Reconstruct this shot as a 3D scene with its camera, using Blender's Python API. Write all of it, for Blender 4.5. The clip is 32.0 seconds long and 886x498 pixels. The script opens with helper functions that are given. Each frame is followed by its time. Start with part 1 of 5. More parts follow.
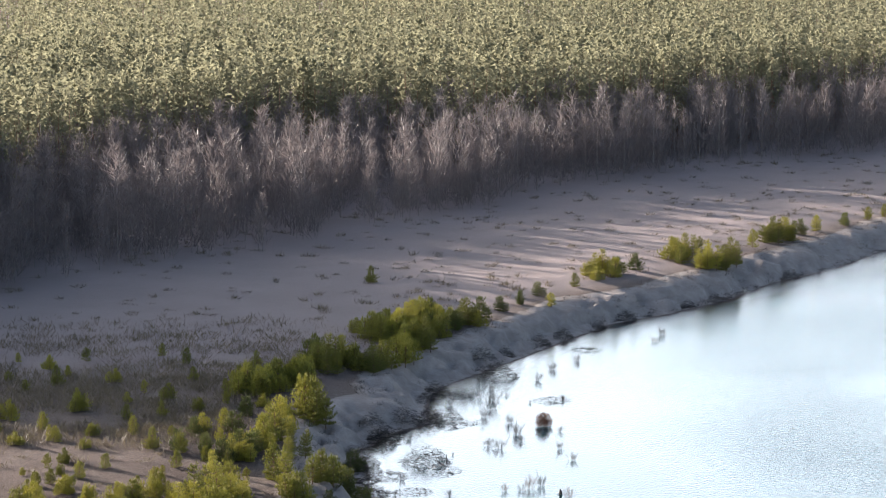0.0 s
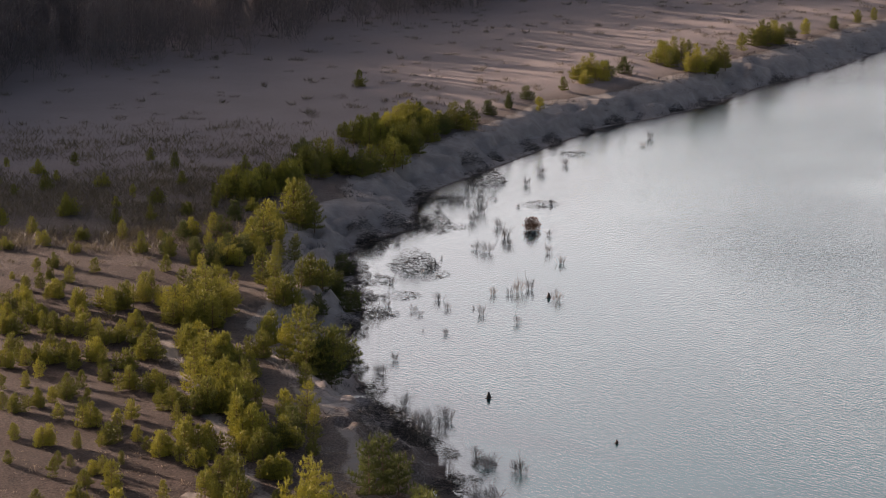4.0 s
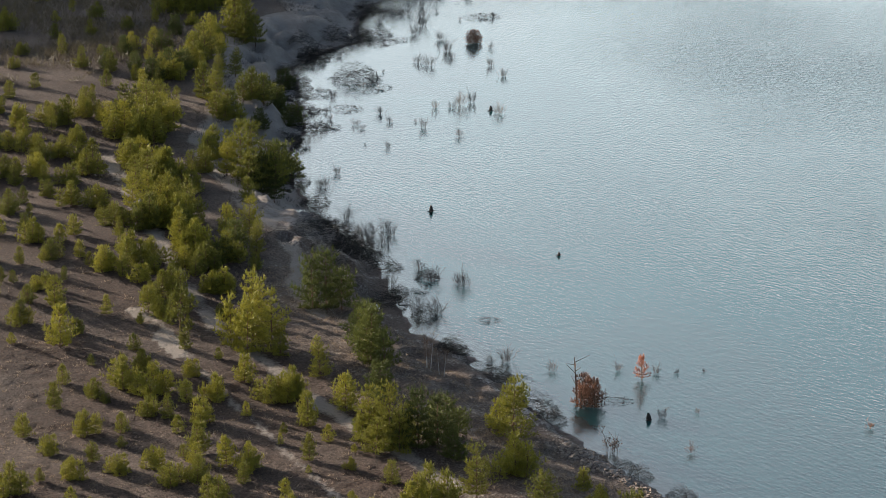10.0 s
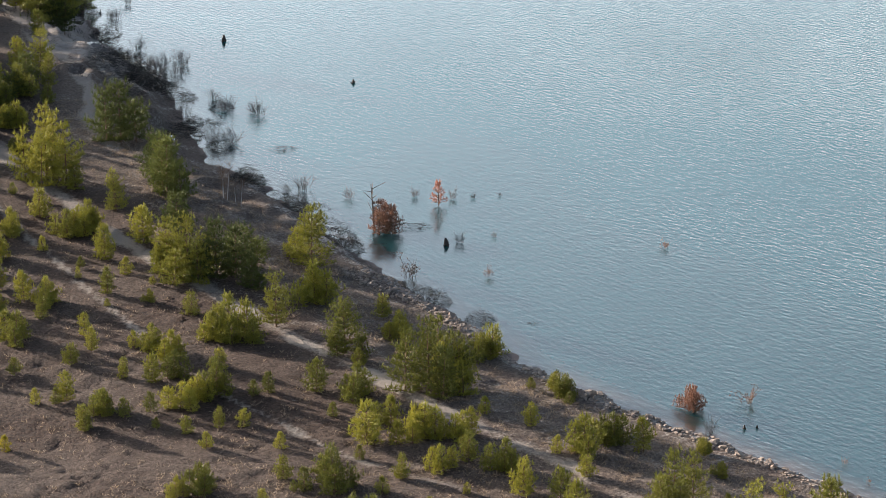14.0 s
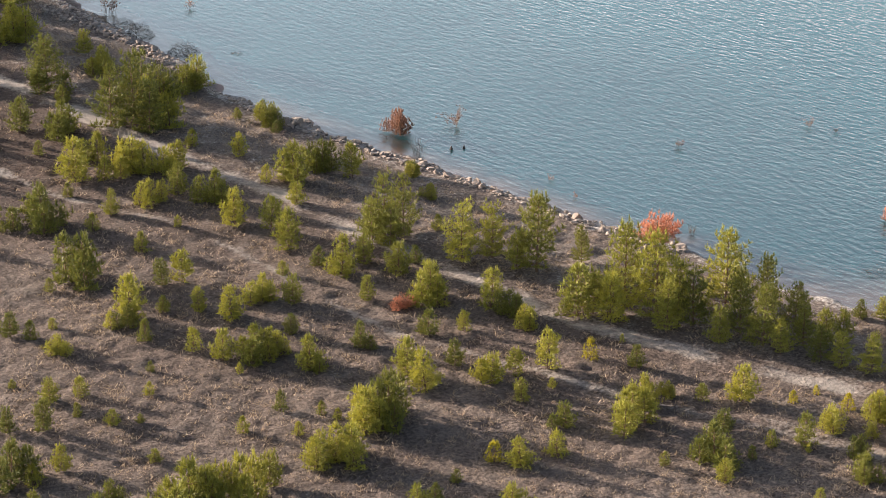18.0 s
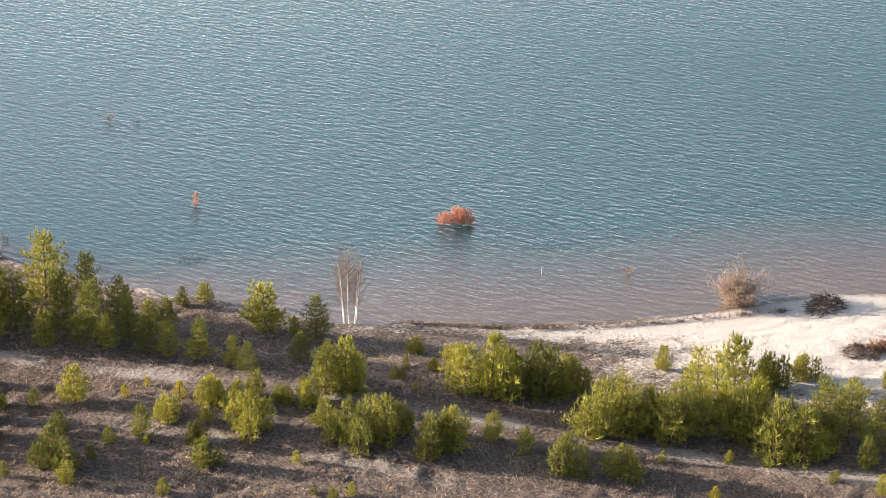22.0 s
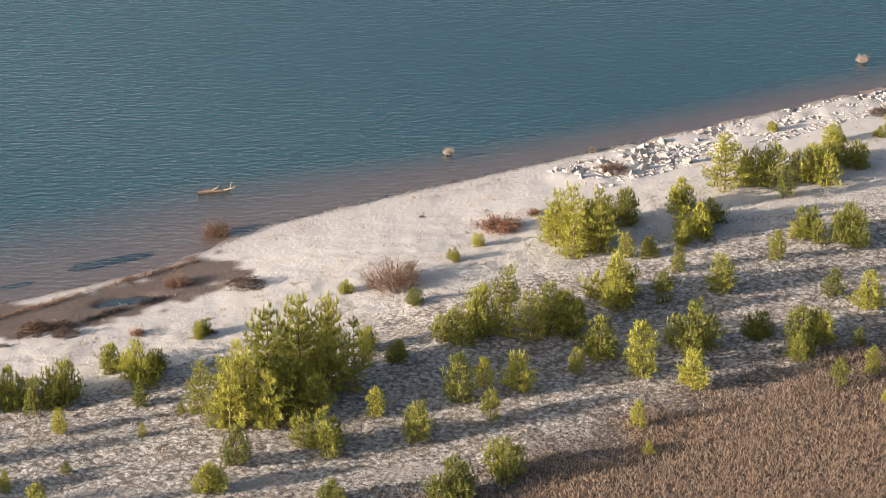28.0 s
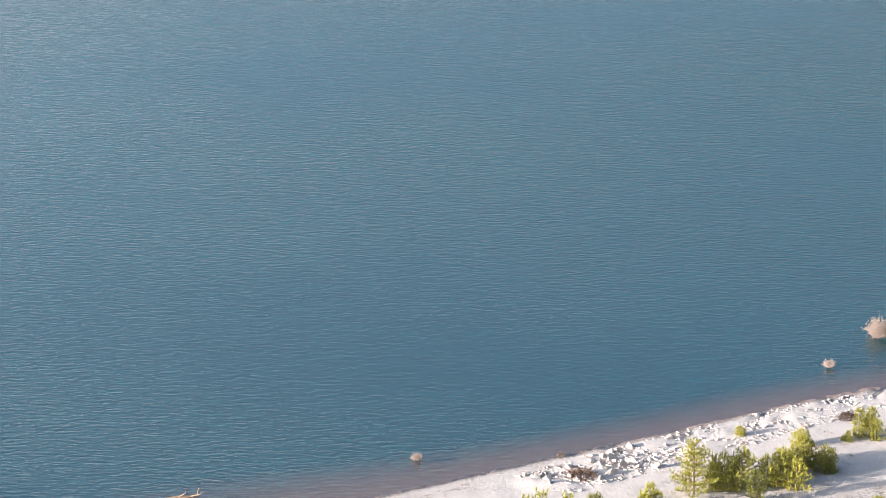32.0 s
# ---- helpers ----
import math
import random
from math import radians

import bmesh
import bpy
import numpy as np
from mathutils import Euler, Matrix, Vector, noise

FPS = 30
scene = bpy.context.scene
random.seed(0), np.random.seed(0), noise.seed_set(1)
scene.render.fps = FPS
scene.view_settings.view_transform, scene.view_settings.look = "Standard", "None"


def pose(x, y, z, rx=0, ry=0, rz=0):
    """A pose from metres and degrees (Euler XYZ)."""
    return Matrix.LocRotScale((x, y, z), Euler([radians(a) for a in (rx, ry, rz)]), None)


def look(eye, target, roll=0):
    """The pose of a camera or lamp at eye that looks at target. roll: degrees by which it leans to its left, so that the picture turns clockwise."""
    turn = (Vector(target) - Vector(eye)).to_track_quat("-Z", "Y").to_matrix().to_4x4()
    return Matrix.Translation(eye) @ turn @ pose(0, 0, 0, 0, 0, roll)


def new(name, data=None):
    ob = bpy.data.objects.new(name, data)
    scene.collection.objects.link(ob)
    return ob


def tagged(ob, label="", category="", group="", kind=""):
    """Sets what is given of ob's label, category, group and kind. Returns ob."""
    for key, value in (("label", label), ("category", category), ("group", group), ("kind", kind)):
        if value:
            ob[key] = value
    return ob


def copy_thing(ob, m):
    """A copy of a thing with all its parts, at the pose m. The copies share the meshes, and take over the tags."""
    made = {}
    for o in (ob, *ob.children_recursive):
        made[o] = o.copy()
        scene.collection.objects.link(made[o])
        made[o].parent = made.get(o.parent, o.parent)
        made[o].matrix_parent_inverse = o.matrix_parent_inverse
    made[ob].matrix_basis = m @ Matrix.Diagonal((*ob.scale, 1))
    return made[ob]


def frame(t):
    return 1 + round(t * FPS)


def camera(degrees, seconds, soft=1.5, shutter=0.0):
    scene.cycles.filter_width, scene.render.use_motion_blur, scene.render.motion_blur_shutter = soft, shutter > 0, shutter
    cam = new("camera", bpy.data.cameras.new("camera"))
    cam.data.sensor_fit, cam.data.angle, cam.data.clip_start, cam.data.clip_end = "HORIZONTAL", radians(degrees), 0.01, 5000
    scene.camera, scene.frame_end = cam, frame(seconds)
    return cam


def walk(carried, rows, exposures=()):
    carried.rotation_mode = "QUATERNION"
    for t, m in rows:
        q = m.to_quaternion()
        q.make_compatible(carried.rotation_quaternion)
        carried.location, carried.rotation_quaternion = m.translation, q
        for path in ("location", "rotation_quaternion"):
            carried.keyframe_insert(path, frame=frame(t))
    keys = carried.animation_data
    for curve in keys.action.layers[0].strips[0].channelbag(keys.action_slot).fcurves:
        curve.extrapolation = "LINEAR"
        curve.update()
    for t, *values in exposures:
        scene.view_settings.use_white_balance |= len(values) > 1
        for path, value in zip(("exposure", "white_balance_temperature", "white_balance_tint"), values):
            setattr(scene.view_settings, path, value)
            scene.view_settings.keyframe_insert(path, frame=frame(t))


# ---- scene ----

EYE_HEIGHT = 60.0
TURNS = [(0, -0.004, 7.882, 0.03), (0.5, 0.032, 9.335, 0.01), (1, 0.067, 10.488, -0.02), (1.5, 0.101, 10.604, -0.04), (2, 0.128, 10.673, -0.05), 
         (2.5, 0.155, 10.862, 0.01), (3, 0.177, 11.155, 0.01), (3.5, 0.203, 11.487, -0.00), (5.5, 0.329, 13.070, 0.01), (6, 0.355, 13.474, 0.00), 
         (6.5, 0.372, 13.878, 0.02), (7, 0.375, 14.281, -0.01), (7.5, 0.393, 14.677, 0.01), (8, 0.421, 14.998, -0.01), (8.5, 0.454, 15.223, -0.00), 
         (9, 1.102, 15.362, 0.02), (9.5, 1.386, 15.495, 0.00), (10, 1.440, 15.635, -0.01), (10.5, 1.458, 15.806, -0.01), (11, 1.465, 16.251, -0.01), 
         (11.5, 1.466, 17.214, -0.01), (12, 1.458, 18.210, -0.00), (12.5, 1.463, 18.967, -0.01), (13, 1.463, 19.198, -0.02), 
         (13.5, 2.493, 19.160, -0.02), (14, 5.768, 19.128, 0.03), (14.5, 8.302, 19.114, -0.03), (16.5, 12.173, 20.086, 0.08), 
         (17, 12.167, 21.853, 0.01), (17.5, 12.170, 23.622, 0.02), (18, 12.170, 24.642, 0.01), (18.5, 12.170, 24.841, -0.02), 
         (19, 12.170, 24.823, -0.02), (19.5, 13.189, 24.811, 0.01), (20, 16.090, 24.799, 0.07), (20.5, 18.460, 24.782, -0.01), 
         (21, 21.053, 24.766, -0.01), (21.5, 24.249, 24.754, -0.01), (22, 27.354, 24.722, -0.02), (22.5, 30.567, 24.696, -0.01), 
         (23, 33.859, 24.693, 0.01), (23.5, 37.080, 24.665, 0.02), (24, 40.452, 24.622, 0.05), (24.5, 43.706, 24.581, 0.03), 
         (25, 46.404, 24.538, -0.05), (25.5, 47.847, 24.513, -0.05), (26, 50.526, 24.510, -0.05), (26.5, 53.001, 24.513, -0.05), 
         (28.5, 58.883, 24.474, -0.03), (29, 58.894, 24.397, -0.06), (29.5, 58.894, 24.051, -0.04), (30, 58.924, 23.605, 0.06), 
         (30.5, 58.950, 22.806, -0.01), (31, 58.980, 21.234, 0.01), (31.5, 59.001, 19.700, 0.06), (32, 59.023, 18.340, 0.10)]


def aim(yaw, pitch, lean):
    """The hovering camera: yaw clockwise from north (+y), pitch downwards, degrees."""
    return pose(0, 0, EYE_HEIGHT, 90 - pitch, 0, -yaw) @ pose(0, 0, 0, 0, 0, lean)


cam = camera(17.82, 32.0, soft=0.9)
walk(cam, [(t, aim(a, b, c)) for t, a, b, c in TURNS],
     [(0, 1.85, 6000, 16), (0.6, 1.4, 6400, 22), (1.2, 1.15, 6800, 26), (6, 0.9, 6900, 26), (8, 0.9, 6600, 15), (9, 1.05, 6300, 10), (11, 1.05, 6100, 10), (13, 1.4, 6000, 11), (14.5, 1.3, 6000, 11), (16.5, 0.75, 6200, 13), (17.2, 1.05, 6200, 14), (18.3, 1.9, 6250, 14), (19.2, 2.05, 6250, 14), (20, 1.95, 6300, 14), (23, 1.65, 6300, 14), (25, 1.45, 6300, 13), (29, 1.2, 6100, 13), (30.3, 1.25, 6050, 13), (32, 1.6, 5650, 15)])

# ---- light ----
SUN_AZ, SUN_EL = -51.0, 12.0
world = bpy.data.worlds.new("sky")
scene.world = world
world.use_nodes = True
wn = world.node_tree.nodes
sky = wn.new("ShaderNodeTexSky")
sky.sky_type, sky.sun_disc = "NISHITA", False
sky.sun_elevation, sky.sun_rotation = radians(SUN_EL), radians(SUN_AZ)
sky.air_density, sky.dust_density, sky.ozone_density = 1.0, 2.6, 1.6
world.node_tree.links.new(sky.outputs[0], wn["Background"].inputs[0])
wn["Background"].inputs[1].default_value = 0.06


def sky_maths(op, a, b=0.0):
    """A math node of the sky, fed by sockets or numbers."""
    m = wn.new("ShaderNodeMath")
    m.operation = op
    for socket, v in zip(m.inputs, (a, b)):
        if isinstance(v, (int, float)):
            socket.default_value = v
        else:
            world.node_tree.links.new(v, socket)
    return m.outputs[0]


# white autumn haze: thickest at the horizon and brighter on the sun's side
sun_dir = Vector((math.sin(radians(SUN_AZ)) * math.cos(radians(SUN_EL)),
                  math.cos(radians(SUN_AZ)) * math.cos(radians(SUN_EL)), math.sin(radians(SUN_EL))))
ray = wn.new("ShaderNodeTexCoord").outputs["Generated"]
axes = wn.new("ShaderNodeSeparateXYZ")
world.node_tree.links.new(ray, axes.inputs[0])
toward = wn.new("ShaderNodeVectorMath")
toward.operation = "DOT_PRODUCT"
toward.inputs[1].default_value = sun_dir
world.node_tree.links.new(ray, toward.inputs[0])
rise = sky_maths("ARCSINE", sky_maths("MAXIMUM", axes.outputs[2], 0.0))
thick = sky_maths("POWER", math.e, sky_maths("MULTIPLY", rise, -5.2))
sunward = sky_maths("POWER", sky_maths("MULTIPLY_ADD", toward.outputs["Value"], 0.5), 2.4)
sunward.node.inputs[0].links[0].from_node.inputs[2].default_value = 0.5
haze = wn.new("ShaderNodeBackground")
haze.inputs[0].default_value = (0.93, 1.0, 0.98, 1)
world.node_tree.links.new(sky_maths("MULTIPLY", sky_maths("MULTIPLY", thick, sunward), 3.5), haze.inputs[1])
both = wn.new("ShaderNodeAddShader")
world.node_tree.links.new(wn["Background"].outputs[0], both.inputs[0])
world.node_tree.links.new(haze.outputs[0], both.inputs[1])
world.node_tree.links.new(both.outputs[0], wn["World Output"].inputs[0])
lamp = bpy.data.lights.new("sun", "SUN")
lamp.energy, lamp.angle, lamp.color = 5.0, radians(0.6), (1.0, 0.87, 0.70)
new("sun", lamp).matrix_world = look(sun_dir * 900, (0, 0, 0))

# ---- plan ----
FAR_SHORE = [(900, -200), (1200, 100), (1150, 500), (800, 760), (420, 720), (200, 590), (110, 490), (68.2, 431), (57.8, 411),
             (48, 399), (40, 383), (31.2, 371), (22.5, 362), (16.8, 351), (9, 335)]
BAY_SHORE = [(0.2, 317.5), (-1.5, 307.5), (-0.8, 296.5), (-4.7, 292), (-7.8, 283.5), (-6.9, 269.5), (-6, 255), (-7.5, 246),
             (-6.8, 236), (-4.6, 226.6), (0.4, 210.3), (1.8, 199.7), (2.7, 192.6), (5.5, 188.6), (8.7, 180), (10.9, 173.3)]
BANK_SHORE = [(14, 165.7), (16.6, 160), (19.1, 154.5), (19.4, 151.9), (22.6, 147), (25.5, 142.7), (28.6, 139), (31.5, 135.2),
              (36.7, 128), (40.1, 124), (43.6, 118.8), (47, 115.5), (51.6, 110.2), (55.5, 108.5), (60.9, 105.6), (64.6, 104.3)]
BEACH_SHORE = [(68.5, 103.3), (71.3, 103), (74.6, 102.3), (78, 100.4), (80.9, 98.6), (82.3, 96.5), (85.3, 93), (88.1, 90.4),
               (90.8, 87), (94.5, 84.5), (97.6, 82.7), (102.4, 80), (106.2, 79.3), (109.4, 78.6), (115.7, 75.4), (121.9, 71.9),
               (127.3, 68.9), (133.8, 65.1), (140.7, 61.3), (146.2, 57.7), (250, -10), (500, -150)]
LAKE = np.array(FAR_SHORE + BAY_SHORE + BANK_SHORE + BEACH_SHORE, float)


def smooth(a, b, v):
    k = np.clip((np.asarray(v, float) - a) / (b - a), 0, 1)
    return k * k * (3 - 2 * k)


def line_distance(x, y, pts):
    best = np.full(np.shape(x), 1e9)
    for (ax, ay), (bx, by) in zip(pts[:-1], pts[1:]):
        dx, dy = bx - ax, by - ay
        k = np.clip(((x - ax) * dx + (y - ay) * dy) / (dx * dx + dy * dy), 0, 1)
        best = np.minimum(best, np.hypot(x - ax - k * dx, y - ay - k * dy))
    return best


def inland(x, y):
    """Metres from the waterline: positive on land, negative in the lake."""
    x, y = np.asarray(x, float), np.asarray(y, float)
    ring = np.vstack([LAKE, LAKE[:1]])
    wet = np.zeros(x.shape, bool)
    for (ax, ay), (bx, by) in zip(ring[:-1], ring[1:]):
        if ay != by:
            wet ^= ((ay > y) != (by > y)) & (x < (bx - ax) * (y - ay) / (by - ay) + ax)
    d = line_distance(x, y, ring)
    return np.where(wet, -d, d)


def waves(x, y, size, seed):
    """Smooth, cheap, seeded relief of about -1 to 1."""
    rng = np.random.RandomState(seed)
    total = np.zeros(np.shape(x))
    for k in range(7):
        a = rng.uniform(0, 2 * math.pi)
        f = 2 * math.pi / (size * rng.uniform(0.6, 1.7))
        total = total + np.sin((x * math.cos(a) + y * math.sin(a)) * f + rng.uniform(0, 6.3) + 1.3 * np.sin((x * math.sin(a) - y * math.cos(a)) * f * 0.6))
    return total / 3.2


def height(x, y, s=None):
    x, y = np.asarray(x, float), np.asarray(y, float)
    s = inland(x, y) if s is None else s
    s = s + (0.35 - 0.25 * smooth(50, 60, x)) * waves(x, y, 3.1, 5) * smooth(300, 250, y)
    beach = smooth(46, 62, x) * smooth(200, 150, y)
    bay = smooth(165, 205, y)
    p = np.maximum(s, 0)
    z_beach = 0.75 * smooth(0, 9, p) + 0.9 * smooth(6, 22, p)
    z_bank = 0.9 * smooth(0, 1.6, p) + 1.2 * smooth(2, 11, p)
    p2 = p + (1.1 * waves(x, y, 7, 6) + 0.9 * waves(x, y, 3.4, 7)) * smooth(0.5, 3, p) * smooth(12, 7, p)
    rill = np.abs(waves(x, y, 4.6, 8)) + 0.6 * np.abs(waves(x, y, 2.2, 9))
    z_bay = 2.7 * smooth(0.4, 6.5, p2) + 1.0 * smooth(5, 22, p) - 0.38 * rill * smooth(0.6, 2.5, p) * smooth(8.5, 5.5, p)
    z = z_bank * (1 - bay) + z_bay * bay
    z = z * (1 - beach) + z_beach * beach
    z = z + 0.06 * waves(x, y, 11, 1) * smooth(1, 8, p) + 0.025 * (1 - 0.85 * beach) * waves(x, y, 1.7, 2) * smooth(0.5, 3, p) + 0.4 * waves(x, y, 60, 3) * smooth(10, 60, p)
    z = z + 2.5 * smooth(90, 500, p) * waves(x, y, 700, 4)
    q = np.maximum(-s, 0)
    return np.where(s > 0, z, -(0.055 * q + 0.06 * np.maximum(q - 7, 0)).clip(0, 9) * (1 + 1.5 * (1 - beach)))


def lumps(x, y, size, seed):
    """Value noise of 0 to 1 with cells of the given size in metres."""
    table = np.random.RandomState(seed).rand(256, 256)
    u, v = np.asarray(x, float) / size, np.asarray(y, float) / size
    i, j = np.floor(u).astype(int), np.floor(v).astype(int)
    f, g = u - i, v - j
    f, g = f * f * (3 - 2 * f), g * g * (3 - 2 * g)
    c = lambda a, b: table[(i + a) % 256, (j + b) % 256]
    return (c(0, 0) * (1 - f) + c(1, 0) * f) * (1 - g) + (c(0, 1) * (1 - f) + c(1, 1) * f) * g
# ---- end of plan ----

TRACK = [(-22.4, 231.9), (-19, 216.7), (-14, 196), (-10.0, 182.5), (-6.8, 177.3), (-3.7, 170.5), (1.2, 161.7), (7.2, 150.5), (12.3, 142.9),
         (15.8, 137.1), (19.5, 132.6), (22.6, 126.6), (26.1, 121.4), (30.5, 114.5), (37.2, 108.2), (44.4, 102.5), (52.3, 94.9), (56.6, 90.7),
         (61.1, 86.1), (65.3, 82.4), (75, 72), (90, 55)]
PATH = [(-16.5, 187.5), (-11.8, 177.5), (-4, 158), (2, 144), (8.4, 134.2), (13.9, 129.4), (16.9, 125), (19.6, 119.5), (22.5, 114.8), (29, 108.5), (36.6, 101.9),
        (40.4, 98.4), (44.3, 94.3), (47.7, 90.5), (55, 82), (70, 66)]
INLET = [(86.2, 89.6), (90.1, 85.4), (94, 82), (96.6, 79.4), (100.5, 78.2), (103, 77.6)]
RUBBLE = [(122.5, 67.4), (126, 66), (129, 64.6), (132, 63)]
RUBBLE_TAIL = [(134, 63.2), (138.4, 60.6), (144.6, 57.4)]
PUDDLE = (98.4, 79.0)
RUTS = [[(-16.9, 188.3), (-15.1, 184.0), (-13.0, 179.0)], [(-16.0, 188.1), (-14.4, 184.7), (-12.9, 180.6)]]
SIDE_PATH = [(36, 103.5), (38.3, 101.2), (42.2, 97), (46, 93.2), (49.7, 89.4), (60, 78)]


# ---- materials ----
def mat(name, rough=0.9):
    m = bpy.data.materials.new(name)
    m.use_nodes = True
    n = m.node_tree.nodes
    b = n["Principled BSDF"]
    b.inputs["Roughness"].default_value = rough
    b.inputs["Specular IOR Level"].default_value = 0.25
    return m, n, m.node_tree.links, b


def rgb(n, links, kind, a, b, socket_in, stops=None):
    """A colour ramp between two colours, fed by socket_in."""
    r = n.new("ShaderNodeValToRGB")
    e = r.color_ramp.elements
    e[0].color, e[1].color = (*a, 1), (*b, 1)
    if stops:
        e[0].position, e[1].position = stops
    r.color_ramp.interpolation = kind
    links.new(socket_in, r.inputs[0])
    return r.outputs[0]


def noise_tex(n, links, scale, detail=4.0, rough=0.6, where=None):
    t = n.new("ShaderNodeTexNoise")
    t.inputs["Scale"].default_value, t.inputs["Detail"].default_value, t.inputs["Roughness"].default_value = scale, detail, rough
    if where is None:
        g = n.new("ShaderNodeNewGeometry")
        where = g.outputs["Position"]
    links.new(where, t.inputs["Vector"])
    return t.outputs[0]


def mixed(n, links, fac, a, b, mode="MIX"):
    m = n.new("ShaderNodeMix")
    m.data_type, m.blend_type = "RGBA", mode
    for s, v in ((m.inputs[0], fac), (m.inputs[6], a), (m.inputs[7], b)):
        if isinstance(v, (int, float)):
            s.default_value = v
        elif isinstance(v, tuple):
            s.default_value = (*v, 1)
        else:
            links.new(v, s)
    return m.outputs[2]


def bumped(n, links, b, h, strength, dist):
    u = n.new("ShaderNodeBump")
    u.inputs["Strength"].default_value, u.inputs["Distance"].default_value = strength, dist
    links.new(h, u.inputs["Height"])
    links.new(u.outputs[0], b.inputs["Normal"])


def attr(n, name):
    a = n.new("ShaderNodeAttribute")
    a.attribute_name = name
    return a.outputs["Fac"]


def maths(n, links, op, a, b=0.0, clamp=False):
    m = n.new("ShaderNodeMath")
    m.operation, m.use_clamp = op, clamp
    for s, v in zip(m.inputs, (a, b)):
        if isinstance(v, (int, float)):
            s.default_value = v
        else:
            links.new(v, s)
    return m.outputs[0]


def n_vector(n, links, scale):
    """A colour noise that jitters a position."""
    t = n.new("ShaderNodeTexNoise")
    t.inputs["Scale"].default_value = scale
    g = n.new("ShaderNodeNewGeometry")
    links.new(g.outputs["Position"], t.inputs["Vector"])
    return t.outputs["Color"]


def ground_material():
    m, n, links, b = mat("heath_and_sand", 0.95)
    fine = noise_tex(n, links, 6.0, 4, 0.75)
    mid = noise_tex(n, links, 0.55, 5, 0.65)
    grain = noise_tex(n, links, 14, 3, 0.7)
    broad = noise_tex(n, links, 0.09, 4, 0.6)
    clod = n.new("ShaderNodeTexVoronoi")
    clod.inputs["Scale"].default_value = 5.0
    spot = n.new("ShaderNodeNewGeometry")
    links.new(mixed(n, links, 0.3, spot.outputs["Position"], n_vector(n, links, 3.0)), clod.inputs["Vector"])
    crumb = maths(n, links, "SUBTRACT", 1.0, clod.outputs["Distance"])
    heath = rgb(n, links, "LINEAR", (0.07, 0.05, 0.04), (0.25, 0.19, 0.155), fine, (0.36, 0.64))
    heath = mixed(n, links, rgb(n, links, "LINEAR", (0, 0, 0), (0.6, 0.6, 0.6), mid, (0.5, 0.68)), heath, (0.20, 0.16, 0.135))
    heath = mixed(n, links, rgb(n, links, "LINEAR", (0, 0, 0), (0.5, 0.5, 0.5), broad, (0.45, 0.7)), heath, (0.125, 0.085, 0.068))
    # far heath paled and greyed: distance haze put into the base colour
    heath = mixed(n, links, attr(n, "dead_grass"), heath, mixed(n, links, maths(n, links, "MULTIPLY", broad, 0.9), (0.35, 0.28, 0.26), (0.24, 0.195, 0.185)))
    heath = mixed(n, links, attr(n, "heather"), heath, rgb(n, links, "LINEAR", (0.03, 0.018, 0.013), (0.115, 0.07, 0.052), fine, (0.36, 0.66)))
    lichen = rgb(n, links, "LINEAR", (0.20, 0.16, 0.13), (0.74, 0.67, 0.60), maths(n, links, "ADD", maths(n, links, "MULTIPLY", fine, 0.55), maths(n, links, "MULTIPLY", crumb, 0.36)), (0.36, 0.62))
    lichen = mixed(n, links, rgb(n, links, "LINEAR", (0, 0, 0), (0.6, 0.6, 0.6), mid, (0.52, 0.72)), lichen, (0.27, 0.20, 0.15))
    sand = rgb(n, links, "LINEAR", (0.46, 0.40, 0.35), (0.70, 0.63, 0.57), grain, (0.3, 0.7))
    sand = mixed(n, links, rgb(n, links, "LINEAR", (0, 0, 0), (0.45, 0.45, 0.45), mid, (0.52, 0.75)), sand, (0.46, 0.385, 0.325))
    wobble = maths(n, links, "MULTIPLY", maths(n, links, "SUBTRACT", maths(n, links, "ADD", maths(n, links, "MULTIPLY", mid, 0.55), maths(n, links, "MULTIPLY", fine, 0.45)), 0.5), 2.4)

    def masked(name, lo, hi):
        v = maths(n, links, "ADD", attr(n, name), wobble)
        r = n.new("ShaderNodeMapRange")
        r.inputs[1].default_value, r.inputs[2].default_value = lo, hi
        links.new(v, r.inputs[0])
        return r.outputs[0]
    c = mixed(n, links, masked("lichen", 0.3, 0.75), heath, lichen)
    c = mixed(n, links, masked("sand", 0.35, 0.7), c, sand)
    c = mixed(n, links, maths(n, links, "MULTIPLY", masked("track", 0.25, 0.8), 0.7), c, (0.44, 0.375, 0.325))
    c = mixed(n, links, masked("clay", 0.35, 0.7), c, mixed(n, links, mid, (0.21, 0.165, 0.14), (0.58, 0.50, 0.445)))
    c = mixed(n, links, attr(n, "wet"), c, mixed(n, links, fine, (0.065, 0.043, 0.036), (0.18, 0.125, 0.10)))
    c = mixed(n, links, attr(n, "bed"), c, mixed(n, links, mid, (0.235, 0.165, 0.14), (0.30, 0.22, 0.19)))
    links.new(c, b.inputs["Base Color"])
    soft = maths(n, links, "SUBTRACT", 1.0, maths(n, links, "MAXIMUM", maths(n, links, "MULTIPLY", attr(n, "sand"), 0.82, True), maths(n, links, "MULTIPLY", attr(n, "bed"), 0.95)))
    bumped(n, links, b, maths(n, links, "MULTIPLY", soft, maths(n, links, "ADD", maths(n, links, "ADD", maths(n, links, "MULTIPLY", fine, 0.7), maths(n, links, "MULTIPLY", crumb, 0.4)), maths(n, links, "MULTIPLY", grain, 0.35))), 1.0, 0.2)
    return m


